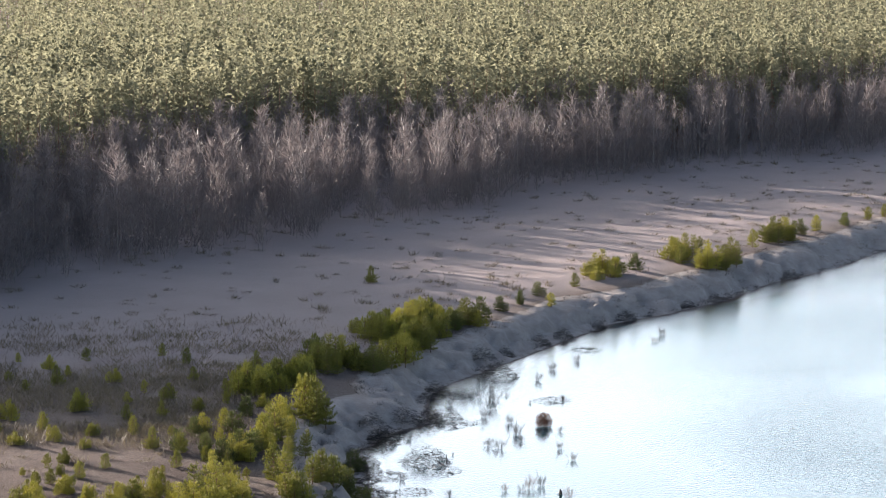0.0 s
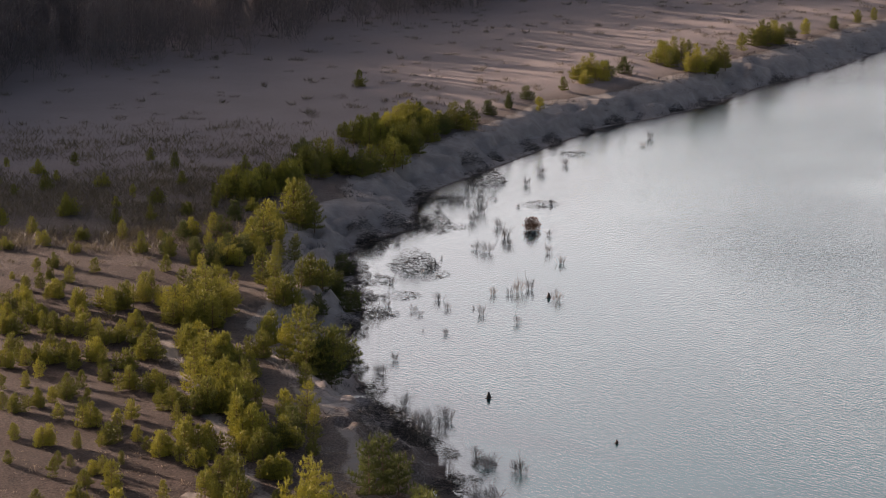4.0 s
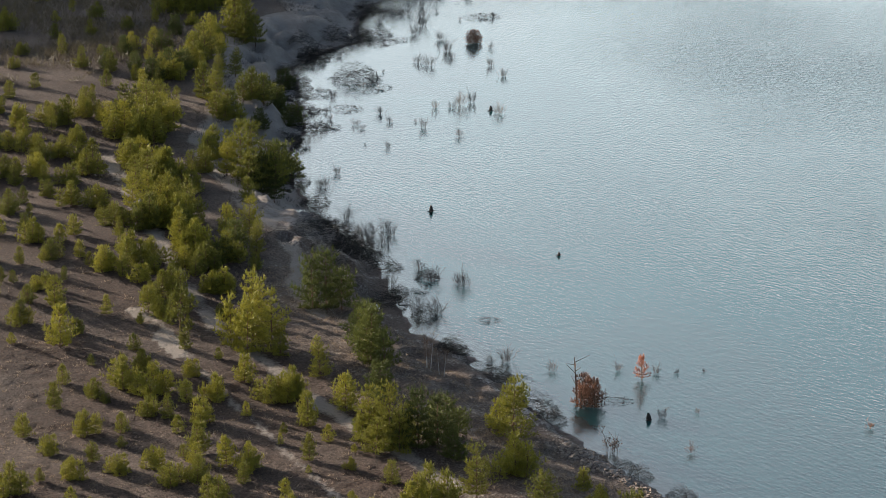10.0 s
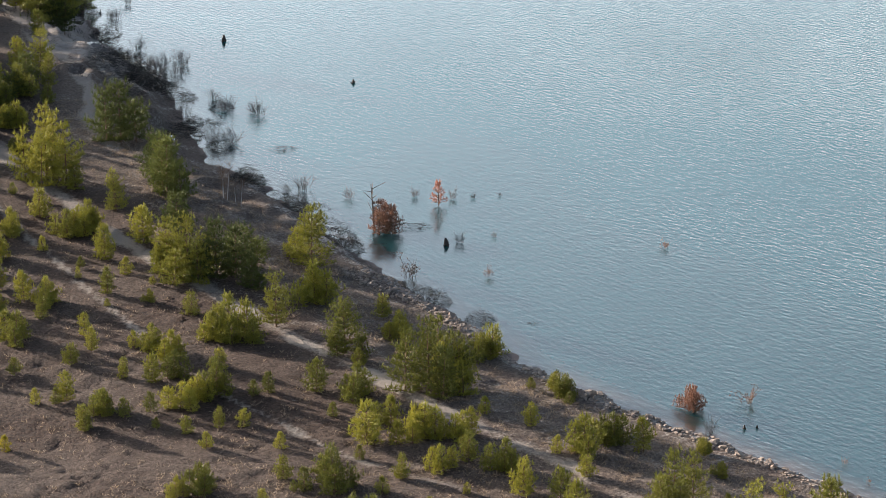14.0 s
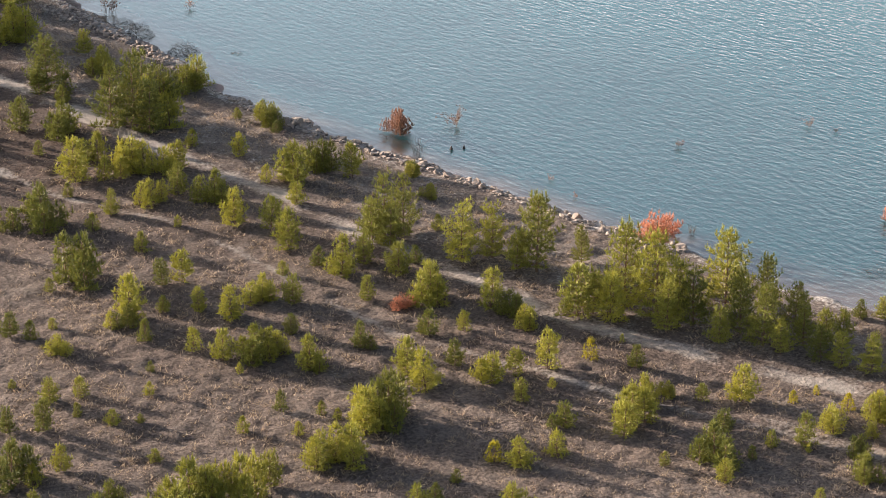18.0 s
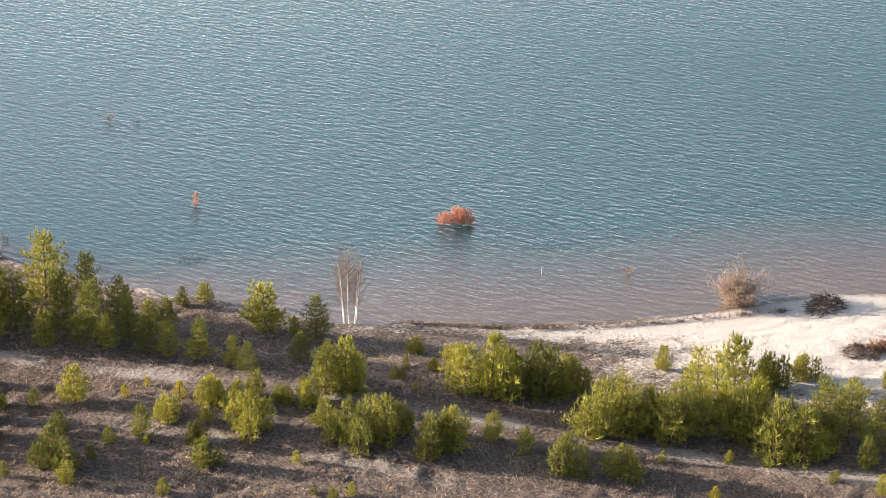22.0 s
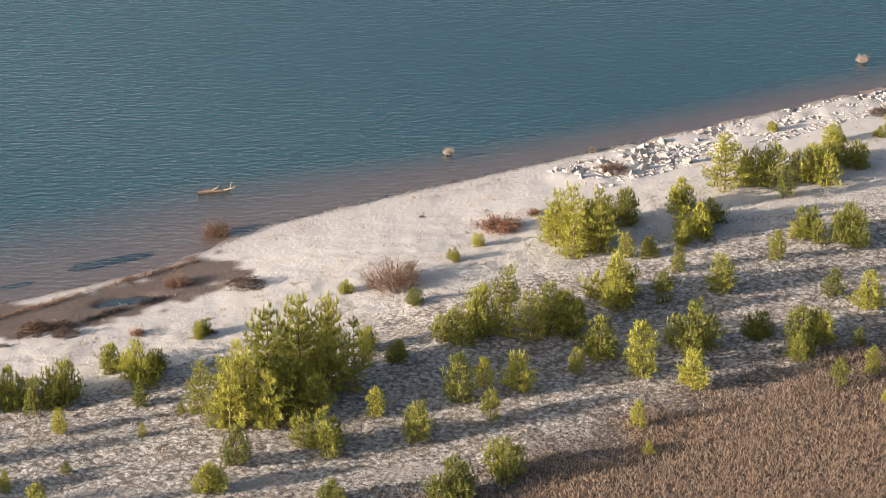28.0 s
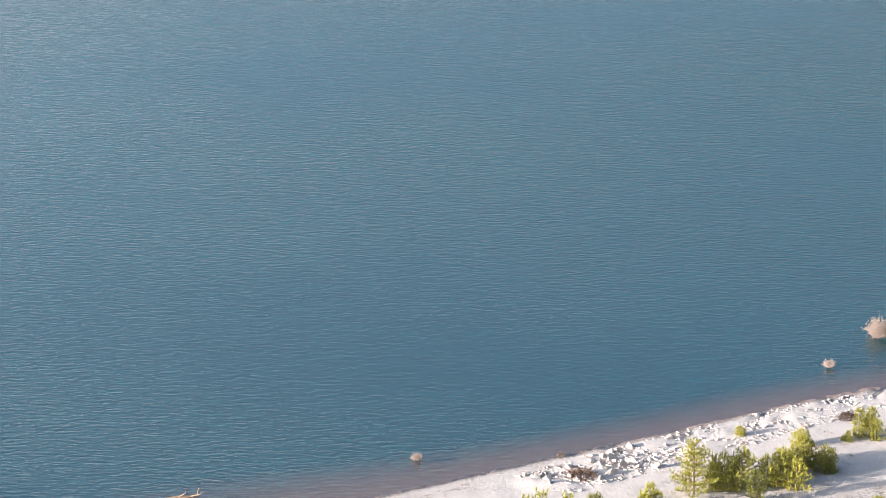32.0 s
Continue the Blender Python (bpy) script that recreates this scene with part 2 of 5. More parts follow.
def water_material():
    m = bpy.data.materials.new("lake_water")
    m.use_nodes = True
    n, links = m.node_tree.nodes, m.node_tree.links
    n.remove(n["Principled BSDF"])
    g = n.new("ShaderNodeNewGeometry")
    mp = n.new("ShaderNodeMapping")
    mp.vector_type = "TEXTURE"
    mp.inputs["Rotation"].default_value = (0, 0, radians(-57))
    mp.inputs["Scale"].default_value = (1.15, 0.45, 1)
    links.new(g.outputs["Position"], mp.inputs[0])
    rip = noise_tex(n, links, 1.5, 2, 0.5, mp.outputs[0])
    chop = noise_tex(n, links, 6.0, 2, 0.5, mp.outputs[0])
    swell = noise_tex(n, links, 0.02, 2, 0.5)
    calm = rgb(n, links, "LINEAR", (0.45, 0.45, 0.45), (1, 1, 1), swell, (0.35, 0.65))
    u = n.new("ShaderNodeBump")
    u.inputs["Distance"].default_value = 0.12
    links.new(maths(n, links, "MULTIPLY", calm, attr(n, "ripple")), u.inputs["Strength"])
    links.new(maths(n, links, "ADD", rip, maths(n, links, "MULTIPLY", chop, 0.18)), u.inputs["Height"])
    deep = n.new("ShaderNodeBsdfPrincipled")
    deep.subsurface_method = "BURLEY"
    deep.inputs["Base Color"].default_value = (0.012, 0.06, 0.066, 1)
    deep.inputs["Subsurface Weight"].default_value, deep.inputs["Subsurface Scale"].default_value = 1.0, 4.0
    deep.inputs["Subsurface Radius"].default_value = (1.0, 1.0, 1.0)
    deep.inputs["Specular IOR Level"].default_value, deep.inputs["Roughness"].default_value = 0.0, 1.0
    clear = n.new("ShaderNodeBsdfTransparent")
    clear.inputs[0].default_value = (0.54, 0.54, 0.53, 1)
    body = n.new("ShaderNodeMixShader")
    links.new(attr(n, "depth"), body.inputs[0])
    links.new(clear.outputs[0], body.inputs[1])
    links.new(deep.outputs[0], body.inputs[2])
    gloss = n.new("ShaderNodeBsdfGlossy")
    gloss.inputs["Roughness"].default_value = 0.07
    links.new(u.outputs[0], gloss.inputs["Normal"])
    fr = n.new("ShaderNodeFresnel")
    fr.inputs[0].default_value = 2.6
    links.new(u.outputs[0], fr.inputs["Normal"])
    top = n.new("ShaderNodeMixShader")
    links.new(fr.outputs[0], top.inputs[0])
    links.new(body.outputs[0], top.inputs[1])
    links.new(gloss.outputs[0], top.inputs[2])
    links.new(top.outputs[0], n["Material Output"].inputs[0])
    return m


def leaf_material(name, dark, light, glow=0.35, rough=0.6):
    """Needles, leaves or blades: colour varies from plant to plant and from tuft to tuft, and light shines through."""
    m, n, links, b = mat(name, rough)
    oi = n.new("ShaderNodeObjectInfo")
    g = n.new("ShaderNodeNewGeometry")
    v = maths(n, links, "ADD", maths(n, links, "MULTIPLY", oi.outputs["Random"], 0.6), maths(n, links, "MULTIPLY", g.outputs["Random Per Island"], 0.4))
    c = rgb(n, links, "LINEAR", dark, light, v)
    links.new(c, b.inputs["Base Color"])
    t = n.new("ShaderNodeBsdfTranslucent")
    links.new(c, t.inputs[0])
    mx = n.new("ShaderNodeMixShader")
    mx.inputs[0].default_value = glow
    links.new(b.outputs[0], mx.inputs[1])
    links.new(t.outputs[0], mx.inputs[2])
    links.new(mx.outputs[0], n["Material Output"].inputs[0])
    return m


def rough_material(name, a, b_, scale, bump=0.5, dist=0.03, rough=0.9):
    m, n, links, b = mat(name, rough)
    tc = n.new("ShaderNodeTexCoord")
    f = noise_tex(n, links, scale, 5, 0.65, tc.outputs["Object"])
    c = rgb(n, links, "LINEAR", a, b_, f, (0.3, 0.7))
    oi = n.new("ShaderNodeObjectInfo")
    c = mixed(n, links, maths(n, links, "MULTIPLY", oi.outputs["Random"], 0.35), c, tuple(0.6 * (p + q) for p, q in zip(a, b_)))
    links.new(c, b.inputs["Base Color"])
    bumped(n, links, b, f, bump, dist)
    return m


GROUND, WATER = ground_material(), water_material()
NEEDLES = leaf_material("pine_needles", (0.085, 0.10, 0.028), (0.49, 0.44, 0.07), 0.14)
DARK_NEEDLES = leaf_material("dark_pine_needles", (0.06, 0.076, 0.024), (0.20, 0.21, 0.055), 0.22)
YELLOW = leaf_material("yellowed_needles", (0.30, 0.25, 0.02), (0.45, 0.38, 0.03))
RUST = leaf_material("rusty_leaves", (0.17, 0.075, 0.045), (0.36, 0.19, 0.12))
ORANGE = leaf_material("orange_leaves", (0.44, 0.165, 0.09), (0.68, 0.33, 0.21))
# grey twigs, lightened so that haze over the bay sits in their colour
GREY_TWIG = leaf_material("weathered_grey_twigs", (0.09, 0.075, 0.068), (0.22, 0.18, 0.16), 0.1)
DARK_TWIG = leaf_material("wet_dark_twigs", (0.02, 0.018, 0.015), (0.07, 0.055, 0.045), 0.05)
BROWN_TWIG = leaf_material("brown_brushwood", (0.13, 0.07, 0.04), (0.33, 0.19, 0.11), 0.1)
HEAP_TWIG = leaf_material("dark_brown_brushwood", (0.05, 0.03, 0.02), (0.17, 0.10, 0.062), 0.1)
GRASS = leaf_material("dry_grass", (0.20, 0.13, 0.085), (0.52, 0.40, 0.28), 0.3)
FIELD_GRASS = leaf_material("brown_field_grass", (0.26, 0.18, 0.12), (0.43, 0.31, 0.215), 0.3)
PALE_GRASS = leaf_material("bleached_grass", (0.28, 0.22, 0.16), (0.62, 0.55, 0.45), 0.25)
# far crowns greyed, with little contrast: distance haze put into the leaf colour
FOREST_GREEN = leaf_material("forest_crowns", (0.19, 0.185, 0.115), (0.235, 0.225, 0.145), 0.55, 1.0)
FOREST_BROWN = leaf_material("bare_birch_crowns", (0.14, 0.118, 0.112), (0.23, 0.195, 0.185), 0.3)
HEATH_SHRUB = leaf_material("heath_shrubs", (0.12, 0.095, 0.06), (0.24, 0.19, 0.12), 0.2)
BARK = rough_material("pine_bark", (0.10, 0.065, 0.045), (0.26, 0.16, 0.10), 9)
BIRCH = rough_material("birch_bark", (0.55, 0.50, 0.47), (0.80, 0.76, 0.72), 6, 0.2)
STONE = rough_material("pale_marl_stone", (0.38, 0.325, 0.28), (0.62, 0.55, 0.49), 3.5, 0.8, 0.08)
BANK_STONE = rough_material("tan_bank_stone", (0.22, 0.165, 0.13), (0.45, 0.36, 0.295), 3.5, 0.8, 0.08)
SUN_DRIFT = rough_material("sun_bleached_log", (0.20, 0.12, 0.07), (0.42, 0.28, 0.175), 6)
PALE_TWIG = leaf_material("pale_dry_twigs", (0.27, 0.17, 0.115), (0.50, 0.35, 0.25), 0.2)
REED = leaf_material("bleached_reed", (0.33, 0.25, 0.195), (0.58, 0.46, 0.37), 0.25)
PEAT = rough_material("dark_wet_peat", (0.025, 0.02, 0.018), (0.09, 0.07, 0.06), 3, 0.8, 0.06, 0.6)
WEED = rough_material("drowned_weed", (0.012, 0.02, 0.022), (0.03, 0.045, 0.045), 3, 0.4, 0.05)
THICKET_BARK = rough_material("grey_birch_stems", (0.16, 0.13, 0.115), (0.34, 0.30, 0.27), 2)
DRIFT = rough_material("grey_driftwood", (0.10, 0.08, 0.07), (0.30, 0.26, 0.22), 7)


# ---- building ----
def mesh(name, verts, faces, material, smoothed=False):
    me = bpy.data.meshes.new(name)
    me.from_pydata(np.asarray(verts).tolist() if isinstance(verts, np.ndarray) else verts, [], faces.tolist() if isinstance(faces, np.ndarray) else faces)
    me.materials.append(material)
    if smoothed:
        me.shade_smooth()
    return me


def part(name, me, parent, label=""):
    ob = new(name, me)
    ob.parent = parent
    return tagged(ob, label)


class Blades:
    """Collects narrow leaf blades, four corners each, and tapered stems."""

    def __init__(self):
        self.v, self.f = [], []

    def blade(self, p, d, length, width, side):
        k = len(self.v)
        m, e = p + d * (length * 0.45), p + d * length
        w = side * (width * 0.5)
        self.v += [p, m + w, e, m - w]
        self.f.append((k, k + 1, k + 2, k + 3))

    def spike(self, p, d, length, width, side):
        k = len(self.v)
        w = side * (width * 0.5)
        self.v += [p + w, p + d * length, p - w]
        self.f.append((k, k + 1, k + 2))

    def stem(self, p, q, r0, r1, sides=5):
        k = len(self.v)
        d = (q - p).normalized()
        a = d.orthogonal().normalized()
        b = d.cross(a)
        for o, r in ((p, r0), (q, r1)):
            self.v += [o + a * (r * math.cos(6.2832 * i / sides)) + b * (r * math.sin(6.2832 * i / sides)) for i in range(sides)]
        for i in range(sides):
            j = (i + 1) % sides
            self.f.append((k + i, k + j, k + sides + j, k + sides + i))

    def mesh(self, name, material):
        return mesh(name, [tuple(p) for p in self.v], self.f, material)


def any_way(rng, up=0.0):
    d = Vector((rng.gauss(0, 1), rng.gauss(0, 1), rng.gauss(0, 1) + up))
    return d.normalized()


def pine_meshes(h, spread, seed, needles, step=0.3, bare=0.03, tuft=0.24, fan=6, lean=0.0, crown=1.0, several=1, round_top=0.8):
    """A young pine: stem, whorls of boughs that reach the ground and turn up at the tip, and brushes of needles
    that end in upright candles. Returns trunk and crown meshes."""
    rng = random.Random(seed)
    wood, green = Blades(), Blades()
    up = Vector((0, 0, 1))

    def brush(p, d, size, loose=0.72, count=fan + 2):
        for _ in range(count):
            w = (d + any_way(rng, 0.15) * loose).normalized()
            green.spike(p, w, size * rng.uniform(0.75, 1.4), size * 0.17, w.cross(any_way(rng)).normalized())

    def candle(p, size):
        brush(p, up, size * 0.75, 0.55, fan - 2)
        brush(p + up * size * 0.4, up, size * 0.85, 0.28, 5)

    for k in range(several):
        off = Vector((0, 0, 0))
        if k:
            a = 6.2832 * k / (several - 1) + rng.uniform(-0.6, 0.6)
            off = Vector((math.cos(a), math.sin(a), 0)) * spread * rng.uniform(0.45, 0.95)
        hh = h * (1 if k == 0 else rng.uniform(0.5, 0.92))
        wide = spread * crown * (1 if several == 1 else rng.uniform(0.6, 0.85))
        bend = Vector((rng.uniform(-1, 1), rng.uniform(-1, 1), 0)) * (0.04 + lean)
        axis = lambda z: off + Vector((bend.x * z, bend.y * z, z))
        for i in range(4):
            z0, z1 = hh * 0.9 * i / 4, hh * 0.9 * (i + 1) / 4
            wood.stem(axis(z0 - (0.3 if i == 0 else 0)), axis(z1), 0.016 * hh * (1 - i / 4) + 0.010, 0.016 * hh * (1 - (i + 1) / 4) + 0.006)
        z = hh * bare + 0.03
        while z < hh * 0.93:
            f = z / hh
            reach = wide * (0.62 + 0.38 * min(1.0, f / 0.16)) * (1 - f) ** round_top * rng.uniform(0.78, 1.14) + 0.05 * hh
            n = 7 if f < 0.6 else 6
            turn = rng.uniform(0, 6.28)
            for i in range(n):
                if rng.random() < 0.12:
                    continue
                a = turn + 6.2832 * i / n + rng.uniform(-0.35, 0.35)
                r = reach * rng.uniform(0.6, 1.15)
                d = Vector((math.cos(a), math.sin(a), -0.05 + 0.75 * f + rng.uniform(-0.12, 0.12))).normalized()
                side = Vector((-math.sin(a), math.cos(a), 0.3))
                p = axis(z)
                tip = p + d * r + up * (0.22 * r)
                wood.stem(p, tip, 0.008 + 0.004 * hh * (1 - f), 0.005, 3)
                steps = max(2, int(r / (tuft * 0.85)))
                for j in range(steps):
                    g = (j + 1) / steps
                    if g < 0.3 and r > 1.0:
                        continue
                    q = p + d * (r * g) + up * (0.22 * r * g * g)
                    brush(q, (d + up * (0.35 + 0.5 * g)).normalized(), tuft * rng.uniform(0.85, 1.2))
                    if r > 0.35 and g < 0.95:
                        for turned in (-1, 1):
                            w = side * turned
                            w.z = 0.35
                            q2 = q + w * (r * 0.36 * (1.15 - g) * rng.uniform(0.7, 1.2))
                            brush(q2, (d + w + up * 0.5).normalized(), tuft)
                            if rng.random() < 0.42:
                                candle(q2, tuft * 0.95)
                candle(tip, tuft * rng.uniform(0.9, 1.4))
            z += step * rng.uniform(0.85, 1.25)
        for j in range(3):
            candle(axis(hh * (0.84 + 0.05 * j)) + any_way(rng) * 0.03 * hh, tuft * (1.25 - 0.1 * j))
    return wood.mesh("trunk", BARK), green.mesh("crown", needles)


def thing(name, label, category, pieces, group="", m=None):
    e = new(name)
    e.empty_display_size = 0.2
    for piece in pieces:
        part(piece.name.split(".")[0], piece, e)
    tagged(e, label, category, group)
    if m is not None:
        e.matrix_basis = m
    return e


# ---- ground and lake ----
def polar_grid(angles, radii):
    a, r = np.meshgrid(angles, radii, indexing="ij")
    return (np.sin(a) * r).ravel(), (np.cos(a) * r).ravel(), len(angles), len(radii)


def grid_faces(na, nr, wrap):
    i = np.arange(na if wrap else na - 1)[:, None]
    j = np.arange(nr - 1)[None, :]
    i2 = (i + 1) % na
    return np.stack([i * nr + j, i2 * nr + j, i2 * nr + j + 1, i * nr + j + 1], -1).reshape(-1, 4)


def fast_mesh(name, x, y, z, quads, material):
    me = bpy.data.meshes.new(name)
    me.vertices.add(len(x))
    me.vertices.foreach_set("co", np.stack([x, y, z], -1).astype(np.float32).ravel())
    me.loops.add(quads.size)
    me.loops.foreach_set("vertex_index", quads.astype(np.int32).ravel())
    me.polygons.add(len(quads))
    me.polygons.foreach_set("loop_start", np.arange(0, quads.size, quads.shape[1], dtype=np.int32))
    me.update()
    me.validate()
    me.shade_smooth()
    me.materials.append(material)
    return me


def field(me, name, values):
    me.attributes.new(name, "FLOAT", "POINT").data.foreach_set("value", np.asarray(values, np.float32))


def pool(x, y):
    """1 inside the small pool behind the beach, 0 outside."""
    return smooth(1.0, 0.6, np.hypot((x - PUDDLE[0]) * 0.80 - (y - PUDDLE[1]) * 0.60, 2.6 * ((x - PUDDLE[0]) * 0.60 + (y - PUDDLE[1]) * 0.80)) / 2.3 + 0.5 * (lumps(x, y, 0.9, 34) - 0.5))


ANGLES = np.radians(np.concatenate([np.arange(-14, 72, 0.14), np.arange(72, 345.9, 4.0)]))
RADII = np.concatenate([np.arange(0, 84, 6), np.arange(84, 135, 0.25), np.arange(135, 190, 0.5), np.arange(190, 400, 1.0), np.arange(400, 460, 1.6), np.geomspace(460, 4800, 60)])
gx, gy, na, nr = polar_grid(ANGLES, RADII)
gs = inland(gx, gy)
gz = height(gx, gy, gs)
beachy = smooth(54, 72, gx) * smooth(160, 120, gy)
bayish = smooth(170, 210, gy)
rough_ground = smooth(80, 92, np.hypot(gx, gy)) * smooth(0.6, 4, gs) * smooth(230, 170, gy) * (1 - 0.75 * smooth(1.2, 0.3, line_distance(gx, gy, TRACK))) * (1 - 0.55 * beachy * smooth(10, 6, gs)) * (1 - 0.25 * beachy)
gz = gz + rough_ground * (0.11 * (lumps(gx, gy, 0.52, 31) ** 1.5 - 0.35) + 0.10 * (lumps(gx, gy, 0.42, 32) - 0.5) + 0.05 * (lumps(gx, gy, 2.6, 33) - 0.5))
terrace = (gs + 0.9 * waves(gx, gy, 9, 35) + 0.5 * lumps(gx, gy, 1.4, 36)) / 1.5
gz = gz + 0.05 * (terrace % 1.0) ** 3 * smooth(1.0, 2.5, gs) * smooth(11, 8, gs) * beachy * smooth(100, 80, gx)
gz = gz + smooth(3.0, 1.2, line_distance(gx, gy, RUBBLE)) * (0.26 * (lumps(gx, gy, 1.1, 38) - 0.4) * (0.5 + lumps(gx, gy, 0.45, 39))) + 0.25 * smooth(2.2, 0.8, line_distance(gx, gy, RUBBLE_TAIL)) * (lumps(gx, gy, 0.6, 40) - 0.3)
puddle = pool(gx, gy)
gz = gz * (1 - puddle) - 0.05 * puddle
ground_me = fast_mesh("ground", gx, gy, gz, grid_faces(na, nr, True), GROUND)
patchy = 0.75 + 0.35 * waves(gx, gy, 5, 17)
trail = patchy * np.maximum.reduce([0.85 * smooth(1.0, 0.2, line_distance(gx, gy, TRACK)), 0.62 * smooth(0.45, 0.1, line_distance(gx, gy, PATH)),
                                    0.6 * smooth(0.4, 0.1, line_distance(gx, gy, SIDE_PATH)),
                                    1.2 * smooth(0.5, 0.15, np.minimum(line_distance(gx, gy, RUTS[0]), line_distance(gx, gy, RUTS[1]))),
                                    1.25 * bayish * smooth(1.1, 0.25, np.abs(gs - 7.6 + 0.8 * waves(gx, gy, 20, 18)))])
field(ground_me, "track", trail * (1 + 0.35 * smooth(125, 145, gy)) * smooth(0.5, 3, gs))
field(ground_me, "sand", beachy * smooth(-0.3, 0.6, gs) * smooth(17 + 6 * smooth(85, 115, gx), 8, gs) + 0.45 * (1 - beachy) * (1 - bayish) * smooth(0.2, 0.8, gs) * smooth(3.0, 1.6, gs))
field(ground_me, "lichen", np.maximum(beachy * smooth(16 + 18 * smooth(62, 84, gx), 8 + 16 * smooth(62, 84, gx), gs), 0.22 * (1 - beachy) * smooth(17, 9, gs) * smooth(230, 190, gy)))
# haze pallor painted on the heath beyond the bay, growing with distance
field(ground_me, "dead_grass", smooth(285, 330, gy) * smooth(8, 14, gs))
field(ground_me, "heather", (0.8 + 0.25 * waves(gx, gy, 14, 47)).clip(0.45, 1.0) * (0.45 * smooth(92, 112, gy) + 0.55 * smooth(118, 138, gy - 0.4 * gx)) * smooth(7, 15, gs) * smooth(290, 255, gy))
field(ground_me, "clay", smooth(186, 236, gy) * smooth(0.3, 1, gs) * smooth(9, 6.5, gs))
field(ground_me, "wet", np.maximum(smooth(0.5, 0.1, gs) * smooth(-0.4, 0.1, gs) * 0.5, 0.95 * smooth(2.6, 1.7, line_distance(gx, gy, INLET) + 0.5 * waves(gx, gy, 2, 19) + 0.9 * (lumps(gx, gy, 0.6, 37) - 0.5))))
field(ground_me, "bed", smooth(0.15, -0.1, gs))
tagged(new("ground", ground_me), "brown heath and pale sandy ground beside a lake", "ground", kind="structure")

wr = np.concatenate([np.arange(60, 200, 0.8), np.arange(200, 480, 3.0), np.geomspace(480, 1700, 30)])
wa = np.radians(np.concatenate([np.arange(-8, 74, 0.3), np.arange(74, 130, 3)]))
wx, wy, wna, wnr = polar_grid(wa, wr)
ws = inland(wx, wy)
quads = grid_faces(wna, wnr, False)
quads = quads[(ws[quads] < 3.5).any(1)]
water_me = fast_mesh("water", wx, wy, np.zeros(len(wx)), quads, WATER)
wbeach = smooth(40, 60, wx)
field(water_me, "depth", np.maximum(smooth(0.0, 1.0, (-ws) / (2.6 + 9.5 * wbeach - 7.6 * smooth(98, 130, wx))), 0.8 * pool(wx, wy)))
field(water_me, "ripple", 0.26 + 0.30 * smooth(18, 40, wx) * smooth(110, 75, wx) + 0.28 * smooth(75, 110, wx))
lake = tagged(new("water", water_me), "teal rippled lake water", "lake", kind="structure")
lake.visible_shadow = False

# ---- pines ----
SMALL = [pine_meshes(1.1, 0.50, 11 + k, NEEDLES, step=0.15, tuft=0.16, fan=7) for k in range(6)]
MEDIUM = [pine_meshes(1.8, 0.78, 21 + k, NEEDLES, step=0.20, tuft=0.19, fan=7, lean=0.02) for k in range(7)]
BUSHY = [pine_meshes(2.0, 1.05, 31 + k, NEEDLES, step=0.28, tuft=0.22, fan=6, several=4, lean=0.03) for k in range(7)]
BROAD = [pine_meshes(4.2, 1.95, 36 + k, NEEDLES, step=0.42, tuft=0.22, fan=7, several=5) for k in range(3)]
LARGE = [pine_meshes(3.8, 1.45, 41 + k, NEEDLES, step=0.33, tuft=0.21, fan=7, bare=0.07, lean=0.02) for k in range(5)]
DARK = [pine_meshes(3.6, 1.65, 51 + k, DARK_NEEDLES, step=0.40, tuft=0.26, fan=7, several=3, round_top=0.5) for k in range(3)]
SHEET = [pine_meshes(1.0, 0.42, 61 + k, YELLOW, step=0.17, tuft=0.16, fan=6) for k in range(2)]
KINDS = {
    "s": (SMALL, 1.1, "small yellow-green young pine on dry heath", "young pines"),
    "m": (MEDIUM, 1.8, "sunlit yellow-green young pine with upright shoots", "young pines"),
    "b": (BUSHY, 2.0, "broad bushy young pine with several stems", "bushy pines"),
    "w": (BROAD, 4.2, "tall broad pine clump with many upright shoots", "broad pines"),
    "l": (LARGE, 3.8, "tall green pine with a visible trunk near the shore", "tall pines"),
    "d": (DARK, 3.6, "dark rounded pine on the lake bank", "dark pines"),
    "y": (SHEET, 1.0, "small yellowed pine sapling among green ones", "yellow saplings"),
}
NAMES = {"s": "pine_sapling", "m": "young_pine", "b": "bushy_pine", "l": "tall_pine", "w": "broad_pine", "d": "dark_pine", "y": "pine_sapling"}
FIRST = {}
tree_rng = random.Random(5)


def plant(kind, x, y, h):
    """Sets one pine of the kind at x, y, h metres high."""
    kind = "w" if kind == "b" and h > 3.1 else kind
    meshes, base, label, group = KINDS[kind]
    k = tree_rng.randrange(len(meshes))
    s = (0.9 if y < 185 else 1.08) * h / base
    m = Matrix.LocRotScale((x, y, float(height(x, y)) - 0.03), Euler((0, 0, tree_rng.uniform(0, 6.28))), None)
    if (kind, k) not in FIRST:
        e = FIRST[kind, k] = thing(NAMES[kind], label, "pine tree", meshes[k], group, m)
    else:
        e = copy_thing(FIRST[kind, k], m)
    w = s * tree_rng.uniform(0.88, 1.14)
    e.scale = (w * tree_rng.uniform(0.92, 1.08), w * tree_rng.uniform(0.92, 1.08), s)
    return e


BELT = []


def stand(kind, places):
    for x, y, h in places:
        plant(kind, x, y, h)
        if y > 190 and h > 1.6 and kind in "blw" and float(inland(x, y)) < 20:
            BELT.append((x, y, h))


